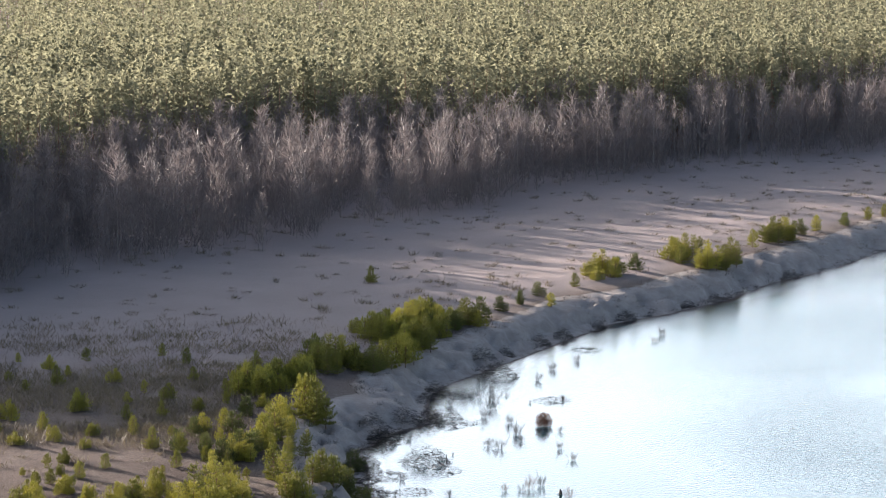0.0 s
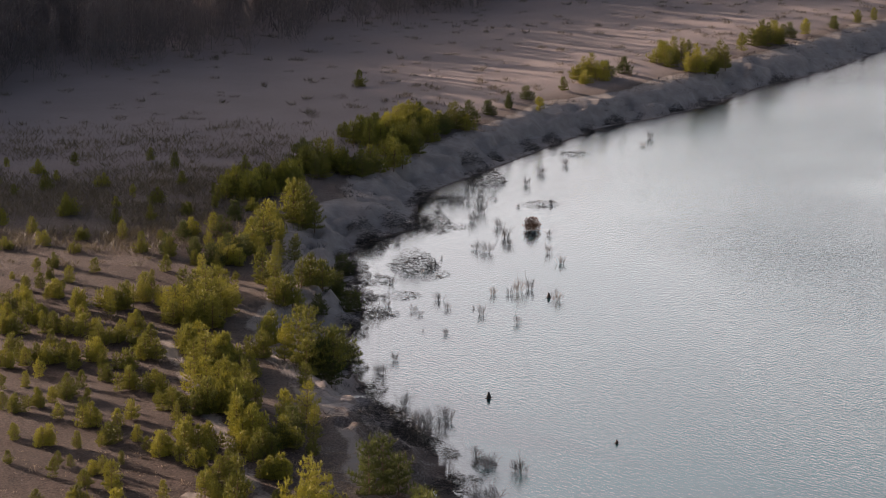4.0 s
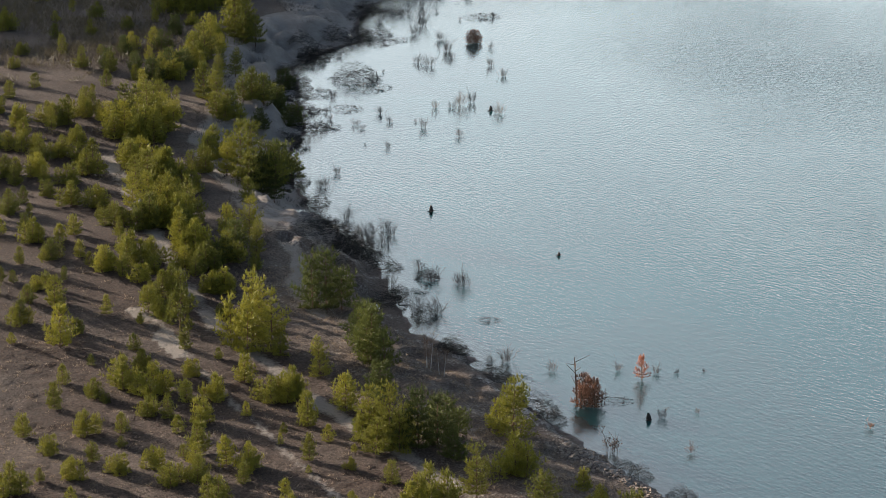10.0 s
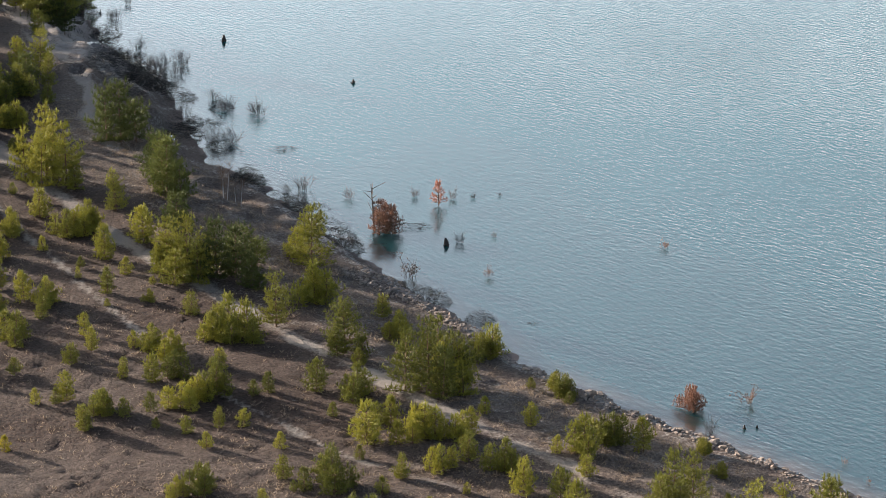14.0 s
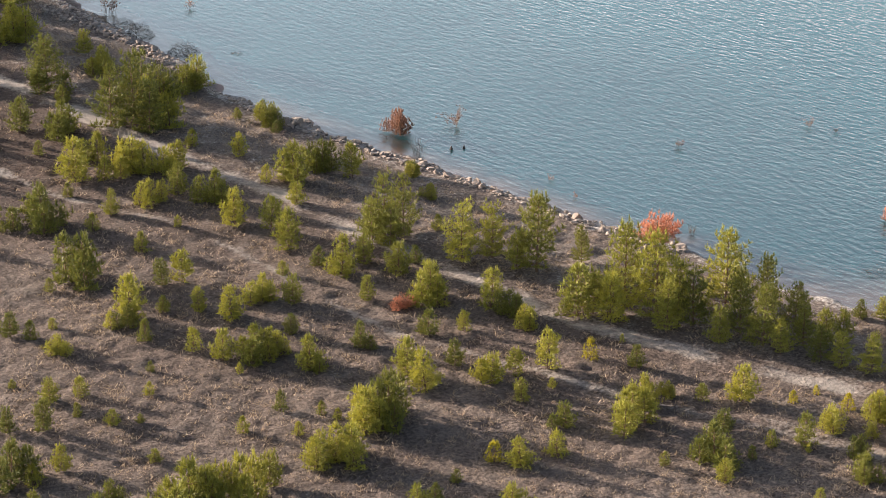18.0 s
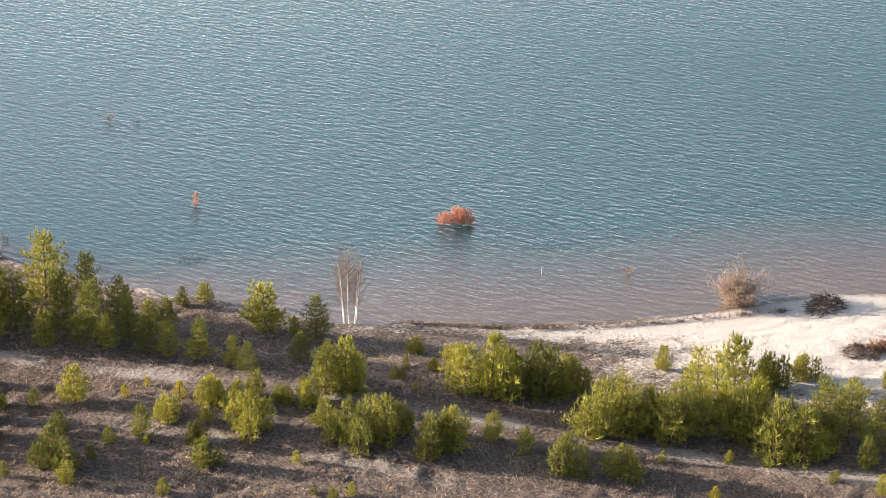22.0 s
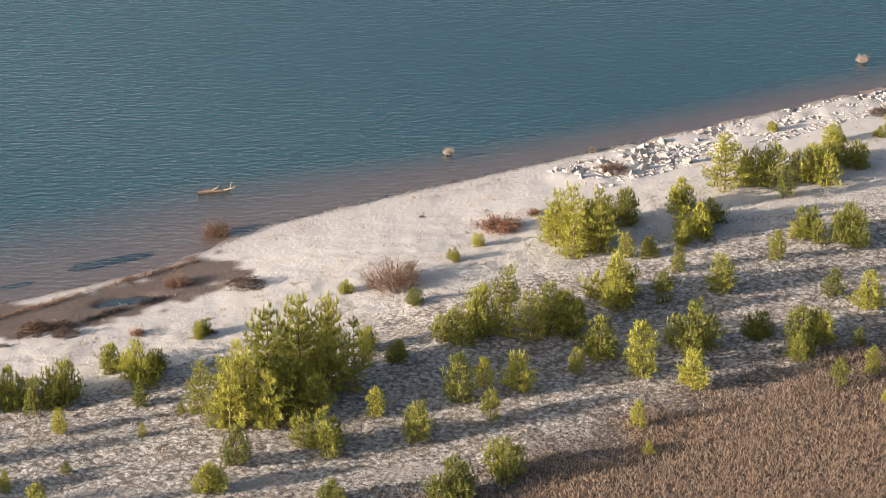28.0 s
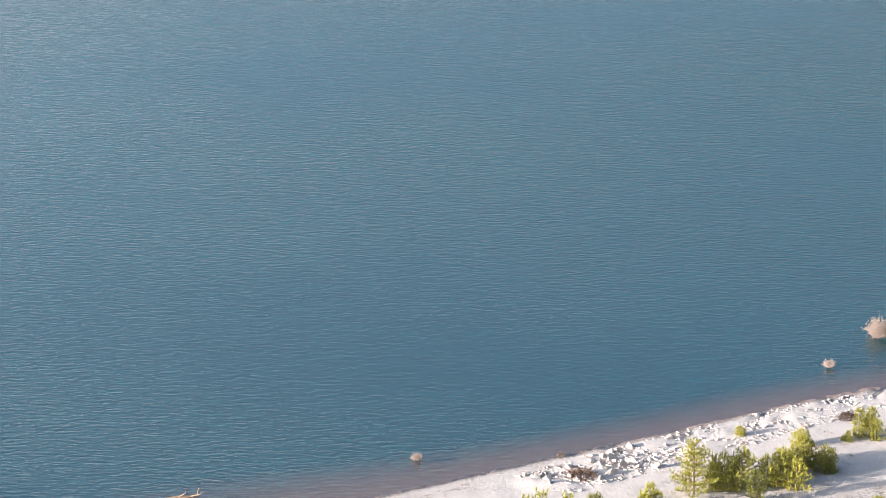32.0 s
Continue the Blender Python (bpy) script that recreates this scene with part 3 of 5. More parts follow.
stand("b", [(51.4, 422.6, 3.33), (49.2, 418.5, 3.82), (34.7, 402.1, 3.32), (41, 400, 3.64), (33.2, 399.3, 2.81), (39.5, 396.4, 3.12),
    (37.3, 394.6, 3.59), (21.9, 384.9, 3.18), (20.1, 382.6, 1.9), (3, 344.9, 3.14), (-1.5, 344.7, 2.71), (-2.2, 340.8, 3.1), (-3.6, 339, 3.36),
    (-4.4, 337.1, 3.35), (-0.5, 335.2, 2.63), (-5.3, 335, 3.05), (-6.9, 332.4, 3.3), (-8.6, 331.8, 2.88), (-2.2, 327.6, 3.66), (-4.4, 321.3, 2.93),
    (-6.9, 316.8, 2.76), (-11.4, 316.4, 3.15), (-12.9, 314.6, 3.52), (-9.9, 313.8, 2.73), (-8.1, 313.2, 3.12), (-14.1, 311.9, 2.85),
    (-15.3, 306.3, 2.42), (-16.1, 301.6, 2.42), (-15.8, 301.6, 2.63), (-17.9, 300.7, 2.63), (-19, 299.1, 2.49), (-19.3, 297.3, 2.39)])
stand("b", [(-20.4, 295.9, 2.09), (-20.6, 295.6, 3), (-13, 286.4, 4.25), (-16.3, 280.9, 2.81), (-19.6, 267.3, 1.99), (-10.6, 262, 2.34),
    (-35.5, 259.8, 1.22), (-11.4, 257.4, 2.85), (-35.3, 254.7, 0.98), (-13.3, 249.9, 2.56), (-33.7, 247.1, 1.59), (-25.8, 245.9, 1.89),
    (-36.2, 244.3, 1.55), (-28.6, 243.3, 1.82), (-18.6, 243, 3.11), (-27.3, 242.6, 2.08), (-37.2, 242.6, 1.64), (-31.1, 241.9, 1.97),
    (-21.6, 239.4, 3.18), (-34.6, 238.3, 1.92), (-32.2, 234.2, 1.76), (-13.7, 234.2, 2.75), (-35.5, 233.9, 1.59), (-36.4, 233.9, 1.49),
    (-29.2, 232.8, 1.6), (-26.1, 230.8, 1.69), (-24.5, 229.4, 1.48), (-20.2, 228.1, 2.25), (-34.8, 227.8, 1.45), (-23.4, 225, 1.84),
    (-30, 224.2, 1.64), (-27.4, 224, 1.83)])
stand("b", [(-32.2, 223.9, 1.43), (-31.3, 223.3, 1.64), (-16.9, 223, 2.78), (-34.4, 221.5, 1.41), (-18.3, 221.4, 3.14), (-24.6, 221, 1.62),
    (-25.8, 217.5, 1.31), (-23.7, 214.5, 1.76), (-21.7, 214.1, 1.75), (-15.8, 212.8, 3.21), (-28.3, 212.2, 1.74), (-14.3, 210.1, 2.26),
    (-30.2, 209.4, 1.34), (-19.9, 209.1, 1.53), (-31.7, 207.8, 1.42), (-25.5, 203.8, 1.68), (-13.1, 200.6, 2.51), (-23.7, 199.8, 1.47),
    (-28.3, 198.6, 1.27), (-17.7, 198.2, 2.23), (-12.3, 197.9, 1.97), (-19.5, 196.6, 1.7), (-16.1, 196.4, 1.28), (-11.1, 192.8, 1.28),
    (-11.7, 192.7, 1.28), (-10.7, 192.6, 1.67), (-23.9, 192.5, 1.01), (-14.2, 191.4, 1.91), (-15.7, 190.1, 1.26), (-14.6, 186.6, 1.38),
    (-24.2, 185.2, 1.22), (-20.2, 183.6, 1.23)])
stand("b", [(-8.2, 181.4, 5.65), (-15.3, 176.6, 1.58), (-12.1, 175.5, 1.37), (-16.3, 173.4, 2.33), (-14.2, 172.1, 2.31), (-5.4, 172, 2.11),
    (-18, 171.8, 1.35), (-10.2, 171.1, 1.92), (-6.6, 171.1, 1.91), (-5.5, 171.1, 1.91), (-17.2, 170.8, 0.77), (-14.3, 168.4, 1.32),
    (-10.7, 166.7, 1.87), (-17.8, 165.5, 1.68), (-0.1, 163.1, 2.57), (0.9, 162, 4.55), (-19.8, 161.6, 1.46), (8.4, 159.5, 1.87),
    (-13.2, 159.3, 1.44), (-7.6, 158.5, 1.97), (-1.5, 158.4, 0.89), (-15.3, 158.1, 1.43), (8.3, 157.8, 2.85), (-18, 157.4, 1.61),
    (-10.5, 156.8, 1.77), (-12.1, 156.2, 1.59), (-21.3, 155.2, 2.12), (12.9, 153.3, 1.63), (-9.1, 152.7, 2.08), (3.1, 151.7, 2.92),
    (2.1, 151.7, 1.72), (-1.4, 150.6, 1.54)])
stand("b", [(17.4, 150.2, 1.79), (-0.3, 149.1, 1.69), (-13, 148.5, 1.36), (-0.2, 146.2, 1.83), (21, 145.2, 1.22), (21.3, 143.9, 1.38),
    (15.3, 143.7, 3.09), (2.1, 143.3, 2.29), (13.7, 143.1, 4.6), (-19.5, 143.1, 1.65), (1.1, 142.6, 1.63), (-4.2, 142.4, 1.14), (9.7, 142.2, 2.03),
    (0.1, 141.7, 1.62), (-4, 141.3, 1.62), (-16.5, 140.7, 1.46), (-18.9, 140.1, 1.13), (-10.8, 136.9, 0.95), (12.8, 136.3, 2.13), (-17.4, 136, 1.73),
    (14.4, 135.7, 1.63), (22.7, 135.5, 1.97), (27.5, 135.3, 0.99), (20.9, 133.7, 2.27), (13.3, 131.9, 1.43), (27.7, 131.7, 0.91),
    (-12.6, 131.6, 1.68), (-17.3, 131.5, 1.53), (16.4, 131.4, 1.91), (0.9, 130.4, 1.81), (7.6, 130.2, 2.52), (-0.3, 130.1, 1.21)])
stand("b", [(24, 124.9, 4), (8.9, 123.3, 2.86), (17, 119.4, 1.47), (10.5, 118, 1.16), (24.7, 117.6, 2.35), (7.1, 115.9, 1.14), (28.1, 115.5, 1.46),
    (28.5, 114.1, 1.3), (16.8, 113.8, 1.42), (15.8, 113.7, 1.7), (20.6, 106.5, 2.58), (33, 106.1, 0.83), (19.5, 106, 2.16), (31.8, 105.5, 1.65),
    (4.1, 104.3, 2.1), (52.4, 104.1, 1.01), (30.6, 103.6, 2.16), (18.3, 103.5, 1.98), (17, 103.4, 1.72), (53.5, 102.1, 1.28), (41.3, 101.9, 1.51),
    (39, 101.5, 1.36), (52, 101.4, 0.71), (42.3, 101.3, 1.37), (7.9, 101.2, 1.55), (49.8, 100.8, 0.7), (44.2, 100.7, 0.96), (47.1, 100.5, 2.76),
    (13.3, 100.4, 2.57), (11.8, 100.2, 2.31), (45.1, 100.1, 1.23), (33.3, 100, 1.86)])
stand("b", [(11, 99.8, 2.81), (39.4, 99, 1.2), (41.8, 98.9, 2.15), (54.5, 98.8, 1.96), (20.2, 98.3, 1.53), (53.1, 98, 3.05), (24, 97.6, 1.53),
    (55.2, 97.5, 2.79), (56.9, 97.4, 1.96), (38.9, 97, 1.45), (44.9, 96.5, 1.33), (46.9, 96.1, 2.14), (45.5, 95.5, 2.39), (67.1, 94.1, 1.43),
    (65.1, 93.8, 1.98), (48, 93.6, 2.12), (55.7, 92.5, 2.97), (61.5, 92.5, 3.6), (57.9, 92.4, 2.18), (58.9, 91.2, 3.26), (52.2, 89.8, 2.1),
    (61, 89.8, 2.72), (54.3, 88.7, 1.71), (73.1, 88, 1.56), (61.6, 87.6, 2.95), (74.2, 85.9, 1.69), (72.8, 84.7, 2.5), (76.8, 82.7, 1.4),
    (69.3, 81.9, 2.42), (64.6, 79.8, 2.08), (74.3, 78, 0.94), (84, 76.7, 2.39)])
stand("b", [(78.9, 75.9, 1.23), (85.5, 75.7, 1.98), (85.7, 74, 1.68), (90.8, 73.9, 1.44), (86.9, 73.7, 2.26), (71.9, 73.3, 2.6), (96.1, 72.6, 0.89),
    (95.7, 72.5, 0.88), (90.2, 71.9, 2.28), (91.4, 71.9, 1.29), (74.8, 70, 0.52), (103.5, 69.4, 0.76), (111.6, 66.8, 0.79), (109.2, 66.7, 0.77),
    (88.7, 66, 3.3), (103.6, 65.5, 0.9), (88.9, 65, 4.11), (98, 64.6, 1.3), (114.8, 64.1, 1.9), (82.9, 62.6, 1.44), (113.5, 62.2, 3.75),
    (114.8, 62.1, 2.52), (117.9, 61.8, 2.08), (100.6, 61.6, 1.74), (134.9, 61.5, 0.7), (88.4, 60.8, 2.01), (101.9, 60.7, 2.62), (120.5, 59.9, 1.94),
    (114.2, 58.4, 1.09), (103.3, 57.9, 3.19), (84.9, 57.8, 1.04), (119.4, 57.7, 1.59)])
stand("b", [(104.5, 57.6, 2.04), (134.1, 57.5, 1.21), (108.1, 57, 2.68), (128, 56, 2.33), (130.8, 55.9, 2.03), (136, 55.5, 0.7), (137.4, 54.8, 1.93),
    (87.9, 53.7, 2.08), (90.7, 52.9, 1.98), (120.1, 52.3, 1.89), (105.6, 51.5, 2.59), (120.4, 50.3, 2.36), (108.2, 49.5, 1.46), (108.5, 47.4, 2.03),
    (109.2, 47, 1.75), (107.1, 46.9, 1.44)])
# hollow pines (x below -17): the forest's shade is put into darker needles
stand("d", [(63.1, 440, 1.83), (54.5, 428.1, 2.13), (26.8, 388.6, 2.25), (24, 385.7, 2.23), (12.5, 366.4, 1.82), (10, 359.7, 1.86), (7.3, 355, 1.91),
    (4.5, 348.3, 2.59), (1.5, 340.9, 2.33), (-20.3, 286, 1.91), (-21, 276.5, 1.96), (-17.6, 275.1, 2.07), (-24.5, 273.6, 1.94), (-8.6, 272.6, 2.2),
    (-18, 268.2, 2.13), (-25.5, 266.3, 1.9), (-22.7, 266.2, 1.89), (-19.5, 265.9, 2.33), (-20.9, 262.8, 2.09), (-9, 259.8, 2.54),
    (-7.6, 256.7, 2.08), (-10.4, 251.8, 1.82), (-8.2, 235.9, 3.33), (-8.9, 226.1, 3.2), (-10.3, 202.7, 2.45), (-11, 199.8, 1.81),
    (-3.4, 190.6, 4.22), (-0.8, 182.3, 3.64), (-0.3, 178.5, 4.57), (0.3, 171.3, 2.87), (4.4, 164.5, 2.96), (2.6, 161.9, 4.01)])
stand("d", [(4.6, 160.2, 2.17)])
stand("b", [(62.1, 90.3, 2.74), (62.9, 87.5, 2.16), (79.1, 72.9, 0.94), (94.2, 64.2, 4.51), (90.9, 64, 3.59), (97.5, 62.6, 1.14), (126, 58.3, 2.32),
    (116.4, 57.6, 1.25), (117.7, 57.5, 1.89), (131, 54.7, 1.69), (119.9, 52.7, 1.26)])
stand("w", [(-10.1, 227.2, 5.11), (-17.4, 211.2, 3.73)])
stand("l", [(-16, 275.5, 4.09), (-14.8, 268.7, 2.28), (-13.3, 267.6, 2.56), (-21.1, 254.2, 2.6), (-14.3, 251.8, 3.75), (-12, 249.5, 2.23),
    (-19.7, 241.2, 4.54), (-12.2, 227.8, 2.93), (-9.5, 207.3, 3.12), (-8.8, 202.9, 2.54), (-14.4, 201.7, 2.96), (-3.6, 175.3, 3.13),
    (8.5, 165.7, 4.66), (5.8, 153.5, 3.82), (9.5, 149, 3.88), (28.8, 122.1, 3.35), (27.1, 121.6, 3.78), (33.1, 121.3, 2.14), (30.5, 120, 4.37),
    (33.7, 115.7, 4.71), (38.6, 115.3, 4.46), (32, 115, 2.34), (40.4, 114.7, 3.42), (34.8, 114.1, 4.82), (35.6, 113.3, 3.49), (36.2, 112.8, 3.78),
    (41.1, 112.6, 2.65), (34.8, 112.4, 2.89), (38.1, 111.6, 3.48), (38.7, 110, 3.44), (40.6, 109.9, 2.59), (39.2, 109, 2)])
stand("l", [(40.8, 108.2, 2), (49.1, 107.8, 2.48), (41.6, 107.5, 1.99), (42.7, 106.6, 2.27), (43.8, 105.4, 1.69), (46.9, 104.8, 1.7),
    (44.1, 104.3, 1.68), (46.2, 100.6, 3.02), (57, 92.8, 3.27), (65.2, 87.8, 3.28), (63.8, 87.6, 3.52), (65.4, 85.8, 2.97), (67.3, 84, 3.5),
    (68.5, 83.8, 2.98), (78.2, 82, 2.25), (72.1, 78.8, 2.68), (76, 75.8, 3.23), (90.5, 64.7, 5.25), (92.7, 64.7, 5.31), (104.2, 60.8, 2.95),
    (124.5, 59.3, 3.46)])
stand("m", [(70.9, 450.3, 1.87), (67.7, 447.2, 1.86), (57.7, 433, 2.16), (45.7, 413.6, 2.4), (17.6, 374.1, 1.7), (-9.6, 373.6, 2), (14, 360.7, 1.64),
    (-15.2, 303.4, 1.92), (-22.2, 296.9, 1.76), (-22.4, 261.9, 1.39), (-20.3, 261.5, 1.22), (-33.3, 253.4, 1.41), (-35.6, 251, 1.27),
    (-36.7, 249.8, 1.27), (-24.4, 246.3, 1.32), (-37, 239.5, 1.27), (-22.4, 238.4, 2.04), (-30.8, 233, 1.5), (-21, 229.9, 1.48),
    (-33.5, 223.7, 1.43), (-28.9, 221.4, 1.34), (-10, 218.3, 1.87), (-31.2, 218.1, 1.39), (-31.9, 215.3, 1.15), (-33.7, 214.3, 1.1),
    (-21.1, 211, 1.09), (-29.2, 210.5, 1.19), (-32.7, 208.7, 1.25), (-26.3, 206.3, 1.43), (-19.2, 205.6, 1.24), (-22.6, 205.5, 1.51),
    (-21.6, 200, 1.21)])
stand("m", [(-30.6, 199.9, 1.11), (-27.9, 198.8, 1.47), (-8.7, 198.6, 1.29), (-25.8, 198.2, 1.21), (-16.4, 194.5, 1.18), (-23.3, 193, 1.18),
    (-11.5, 192.5, 1.42), (-22.3, 189.6, 0.83), (-15.6, 189.4, 1.23), (-22.3, 188.9, 1.89), (-14.9, 186.9, 1.45), (-24.2, 185.6, 1.45),
    (-13.3, 184.2, 3.28), (-21.1, 180.9, 3.23), (-12.7, 180.4, 1.61), (-6.3, 179.6, 2), (-8.5, 174.2, 2.14), (-12, 170.7, 1.72), (-20.3, 170, 1.91),
    (-1.9, 169, 2.65), (7.7, 167.8, 2.26), (-13, 167.7, 1.7), (-4.2, 166.2, 2.42), (-21.7, 165, 1.68), (-10.8, 161.8, 2.19), (-17, 160.4, 1.45),
    (-10.8, 159.9, 1.44), (-4, 159.9, 1.8), (-8.9, 159.1, 2.15), (12.2, 156.6, 1.66), (-7.8, 156.4, 1.41), (0.9, 155.7, 1.58)])
stand("m", [(-5.2, 153.2, 1.56), (-4.8, 150.8, 1.54), (4.4, 150.8, 1.71), (18.1, 150.5, 2.15), (-11, 148.8, 1.53), (-5.9, 148.7, 1.35),
    (9, 148.4, 1.93), (-10.6, 147.7, 1.01), (2.4, 147.1, 1.34), (-3, 146.4, 1.33), (-1.4, 145.6, 1.83), (-6, 143.5, 1.8), (7.5, 143.3, 2.05),
    (4.9, 143.3, 1.31), (-1.5, 141.2, 1.29), (-5, 139.3, 1.6), (3.4, 138.7, 1.11), (2.1, 138.6, 1.27), (10.5, 138.3, 1.32), (0.4, 138.2, 1.11),
    (-13, 138.1, 1.59), (18.6, 137.5, 1.49), (15.3, 136.2, 1.64), (9.7, 135.9, 2.61), (24.2, 134.8, 2.13), (14.7, 132.8, 1.76), (5.2, 131.6, 1.37),
    (11.1, 131, 1.42), (20.5, 130.3, 1.27), (17, 128.3, 2.19), (4, 128.1, 1.19), (18.7, 127.2, 2.02)])
stand("m", [(19.2, 125, 2.3), (22.5, 122.5, 1.66), (13.6, 122.2, 1.8), (12.6, 122, 1.49), (21.2, 121.4, 2.25), (23.9, 121, 1.8), (29.6, 120.4, 2.11),
    (13.9, 118.9, 1.32), (18.4, 118.9, 1.62), (10.7, 118.8, 2.48), (21.9, 118.5, 1.33), (5.1, 118.3, 1.31), (15.3, 117.7, 1.89), (27.4, 116.4, 2.2),
    (17.8, 115.7, 1.15), (31.2, 114.9, 2.92), (25.6, 114.2, 1.15), (32.6, 114.2, 2.62), (44.9, 114, 1.05), (46, 113.9, 1.2), (20.7, 113.8, 1.42),
    (14.3, 113.7, 1.7), (18.1, 112.1, 1.83), (6.3, 111.3, 1.38), (24.5, 111, 1.41), (36.8, 110.7, 2.01), (42.8, 110.6, 1.75), (22.2, 110.5, 1.95),
    (41.9, 110.4, 1.74), (47.3, 109.6, 2.64), (26.9, 109.5, 1.4), (28.4, 109.5, 2.1)])
stand("m", [(22.7, 109.1, 1.94), (32.4, 109.1, 1.27), (4.3, 108.9, 1.36), (25.7, 108.9, 1.67), (5.8, 108.7, 1.63), (26.6, 106.9, 1.23),
    (6.3, 105.1, 1.32), (36, 104.8, 1.93), (27.9, 104.3, 1.35), (34.4, 102.3, 1.21), (14.6, 101.8, 1.82), (43.4, 101.8, 1.38), (4.8, 101.7, 1.16),
    (25.2, 101.3, 1.45), (37.5, 100.5, 1.61), (40.4, 100.3, 1.08), (33.2, 98.2, 1.18), (62.1, 98.1, 1.44), (44.9, 98, 1.35), (47.9, 95.9, 1.07),
    (63.7, 94.5, 2.83), (48.9, 93.6, 2.12), (50.8, 93.6, 1.47), (51.5, 92, 1.32), (42.4, 91.8, 0.77), (69.7, 91.2, 1.14), (71.3, 88.6, 2.53),
    (64.1, 84.8, 1.6), (77.5, 82.7, 1.69), (63.2, 82.5, 1.05), (68.2, 82.3, 1.34), (74.2, 80.1, 2.18)])
stand("m", [(66.5, 80, 1.58), (68.1, 77.6, 1.56), (68.1, 76.8, 2.6), (76, 72.4, 1.32), (84, 71.5, 1.24), (77, 71.2, 1.32), (88.1, 70.2, 1.26),
    (78.3, 69.8, 1.06), (77.3, 67.2, 1.81), (85.2, 62.9, 1.99), (92.2, 60.4, 1.51), (113.5, 59.4, 1.39), (95.4, 58, 2.49), (91.4, 57.7, 2.02),
    (96.9, 57.6, 1.67), (126.4, 57.5, 2.49), (97.6, 56.2, 2.09), (112.8, 56.1, 1.53), (94.5, 55.9, 1.64), (124.8, 55.8, 1.96), (109.1, 55, 1.79),
    (100.5, 54.9, 1.41), (102.4, 54.7, 2.28), (111.5, 53.1, 2.25), (116.4, 52.5, 1.7), (101.8, 52.2, 2.82), (97.4, 50.1, 1.36), (101.8, 49.7, 2.1),
    (124.7, 49.1, 1.61), (114, 48.3, 1.5), (113.7, 46.4, 1.94), (105.5, 44.2, 1.41)])
stand("m", [(107.3, 43.4, 1.42), (106.6, 41.5, 1.13)])
stand("s", [(-27.5, 249.3, 0.96), (-37.2, 247.6, 1.05), (-33.5, 238.5, 1.13), (-20.7, 197.9, 0.86), (-26.7, 194.3, 0.93), (-25.8, 194.3, 0.76),
    (-16.1, 185.7, 0.62), (-16.1, 185.5, 0.48), (-24.4, 181.7, 0.81), (-16.1, 180.2, 1.21), (-10.4, 178.7, 0.8), (-18.7, 177.6, 0.79),
    (-20.2, 174.2, 1.37), (-8.1, 168.1, 0.94), (-15.7, 165.6, 1.31), (-12.2, 165.2, 1.11), (-5.7, 164.8, 0.74), (-2.9, 163.4, 1.1),
    (-15.5, 163, 0.74), (-5.8, 162.9, 0.73), (-1.3, 161.3, 0.54), (-11.6, 160.9, 0.91), (-4, 157.9, 0.53), (-19.8, 157, 0.89), (-17.6, 153.5, 1.05),
    (12.3, 152.4, 1.08), (-16.4, 152.4, 0.87), (-13, 151.9, 0.86), (-2.4, 150.8, 1.03), (12.9, 150, 1.07), (-18.4, 149.8, 0.68),
    (-15.5, 149.1, 1.02)])
stand("s", [(10.4, 148, 1.4), (-9, 147.7, 1.01), (10.1, 146.6, 1.04), (-10, 145.7, 0.4), (19.6, 145.2, 0.7), (-17.7, 143.3, 0.99),
    (-7.7, 143.2, 0.92), (-6.6, 143.2, 0.98), (4.1, 143, 0.98), (21.4, 142.7, 0.76), (-2.9, 140.8, 1.13), (8.2, 139.7, 0.83), (-4.9, 139.7, 0.96),
    (16.3, 139.2, 1), (-1.2, 139.1, 0.64), (11.2, 138.2, 1.65), (-15.1, 137.8, 1.11), (1.4, 136, 0.94), (11.3, 135.7, 1.3), (12.1, 135.5, 1.3),
    (5.2, 135.4, 0.94), (9.2, 133.8, 0.8), (-11.1, 133.8, 0.47), (19.4, 133.6, 0.97), (6.2, 130.2, 1.26), (5.6, 130.1, 0.63), (10, 129.1, 0.94),
    (14.2, 128.7, 0.63), (12.1, 126.1, 1.07), (26.9, 125.8, 0.93), (20.3, 122.8, 1.06), (7.3, 122.7, 0.75)])
stand("s", [(25, 122.1, 0.91), (18.4, 122, 0.75), (12.3, 119.1, 0.88), (7.1, 118.7, 0.58), (9.7, 118, 0.87), (6, 117.8, 1.01), (11.1, 116.4, 1.15),
    (13.2, 115, 1.14), (24, 114.4, 1.29), (11, 113.4, 0.56), (21.1, 113.4, 0.71), (4.8, 113.2, 0.5), (14.9, 112.4, 0.5), (7.7, 111.7, 0.97),
    (32.5, 111.7, 0.43), (18.4, 111.6, 0.98), (10.7, 111.2, 0.69), (7.4, 109.8, 0.69), (25.3, 109.3, 1.11), (48.4, 108.7, 0.88), (8.8, 108.6, 0.82),
    (10, 108.5, 0.54), (16.1, 108.3, 0.96), (28.2, 107.8, 0.55), (17.8, 107.6, 0.68), (18.4, 107, 0.54), (14.2, 106.7, 0.81), (16.5, 105.9, 0.67),
    (34.4, 105.4, 0.83), (10.2, 105, 0.66), (27.3, 104.3, 0.67), (5, 104, 1.05)])
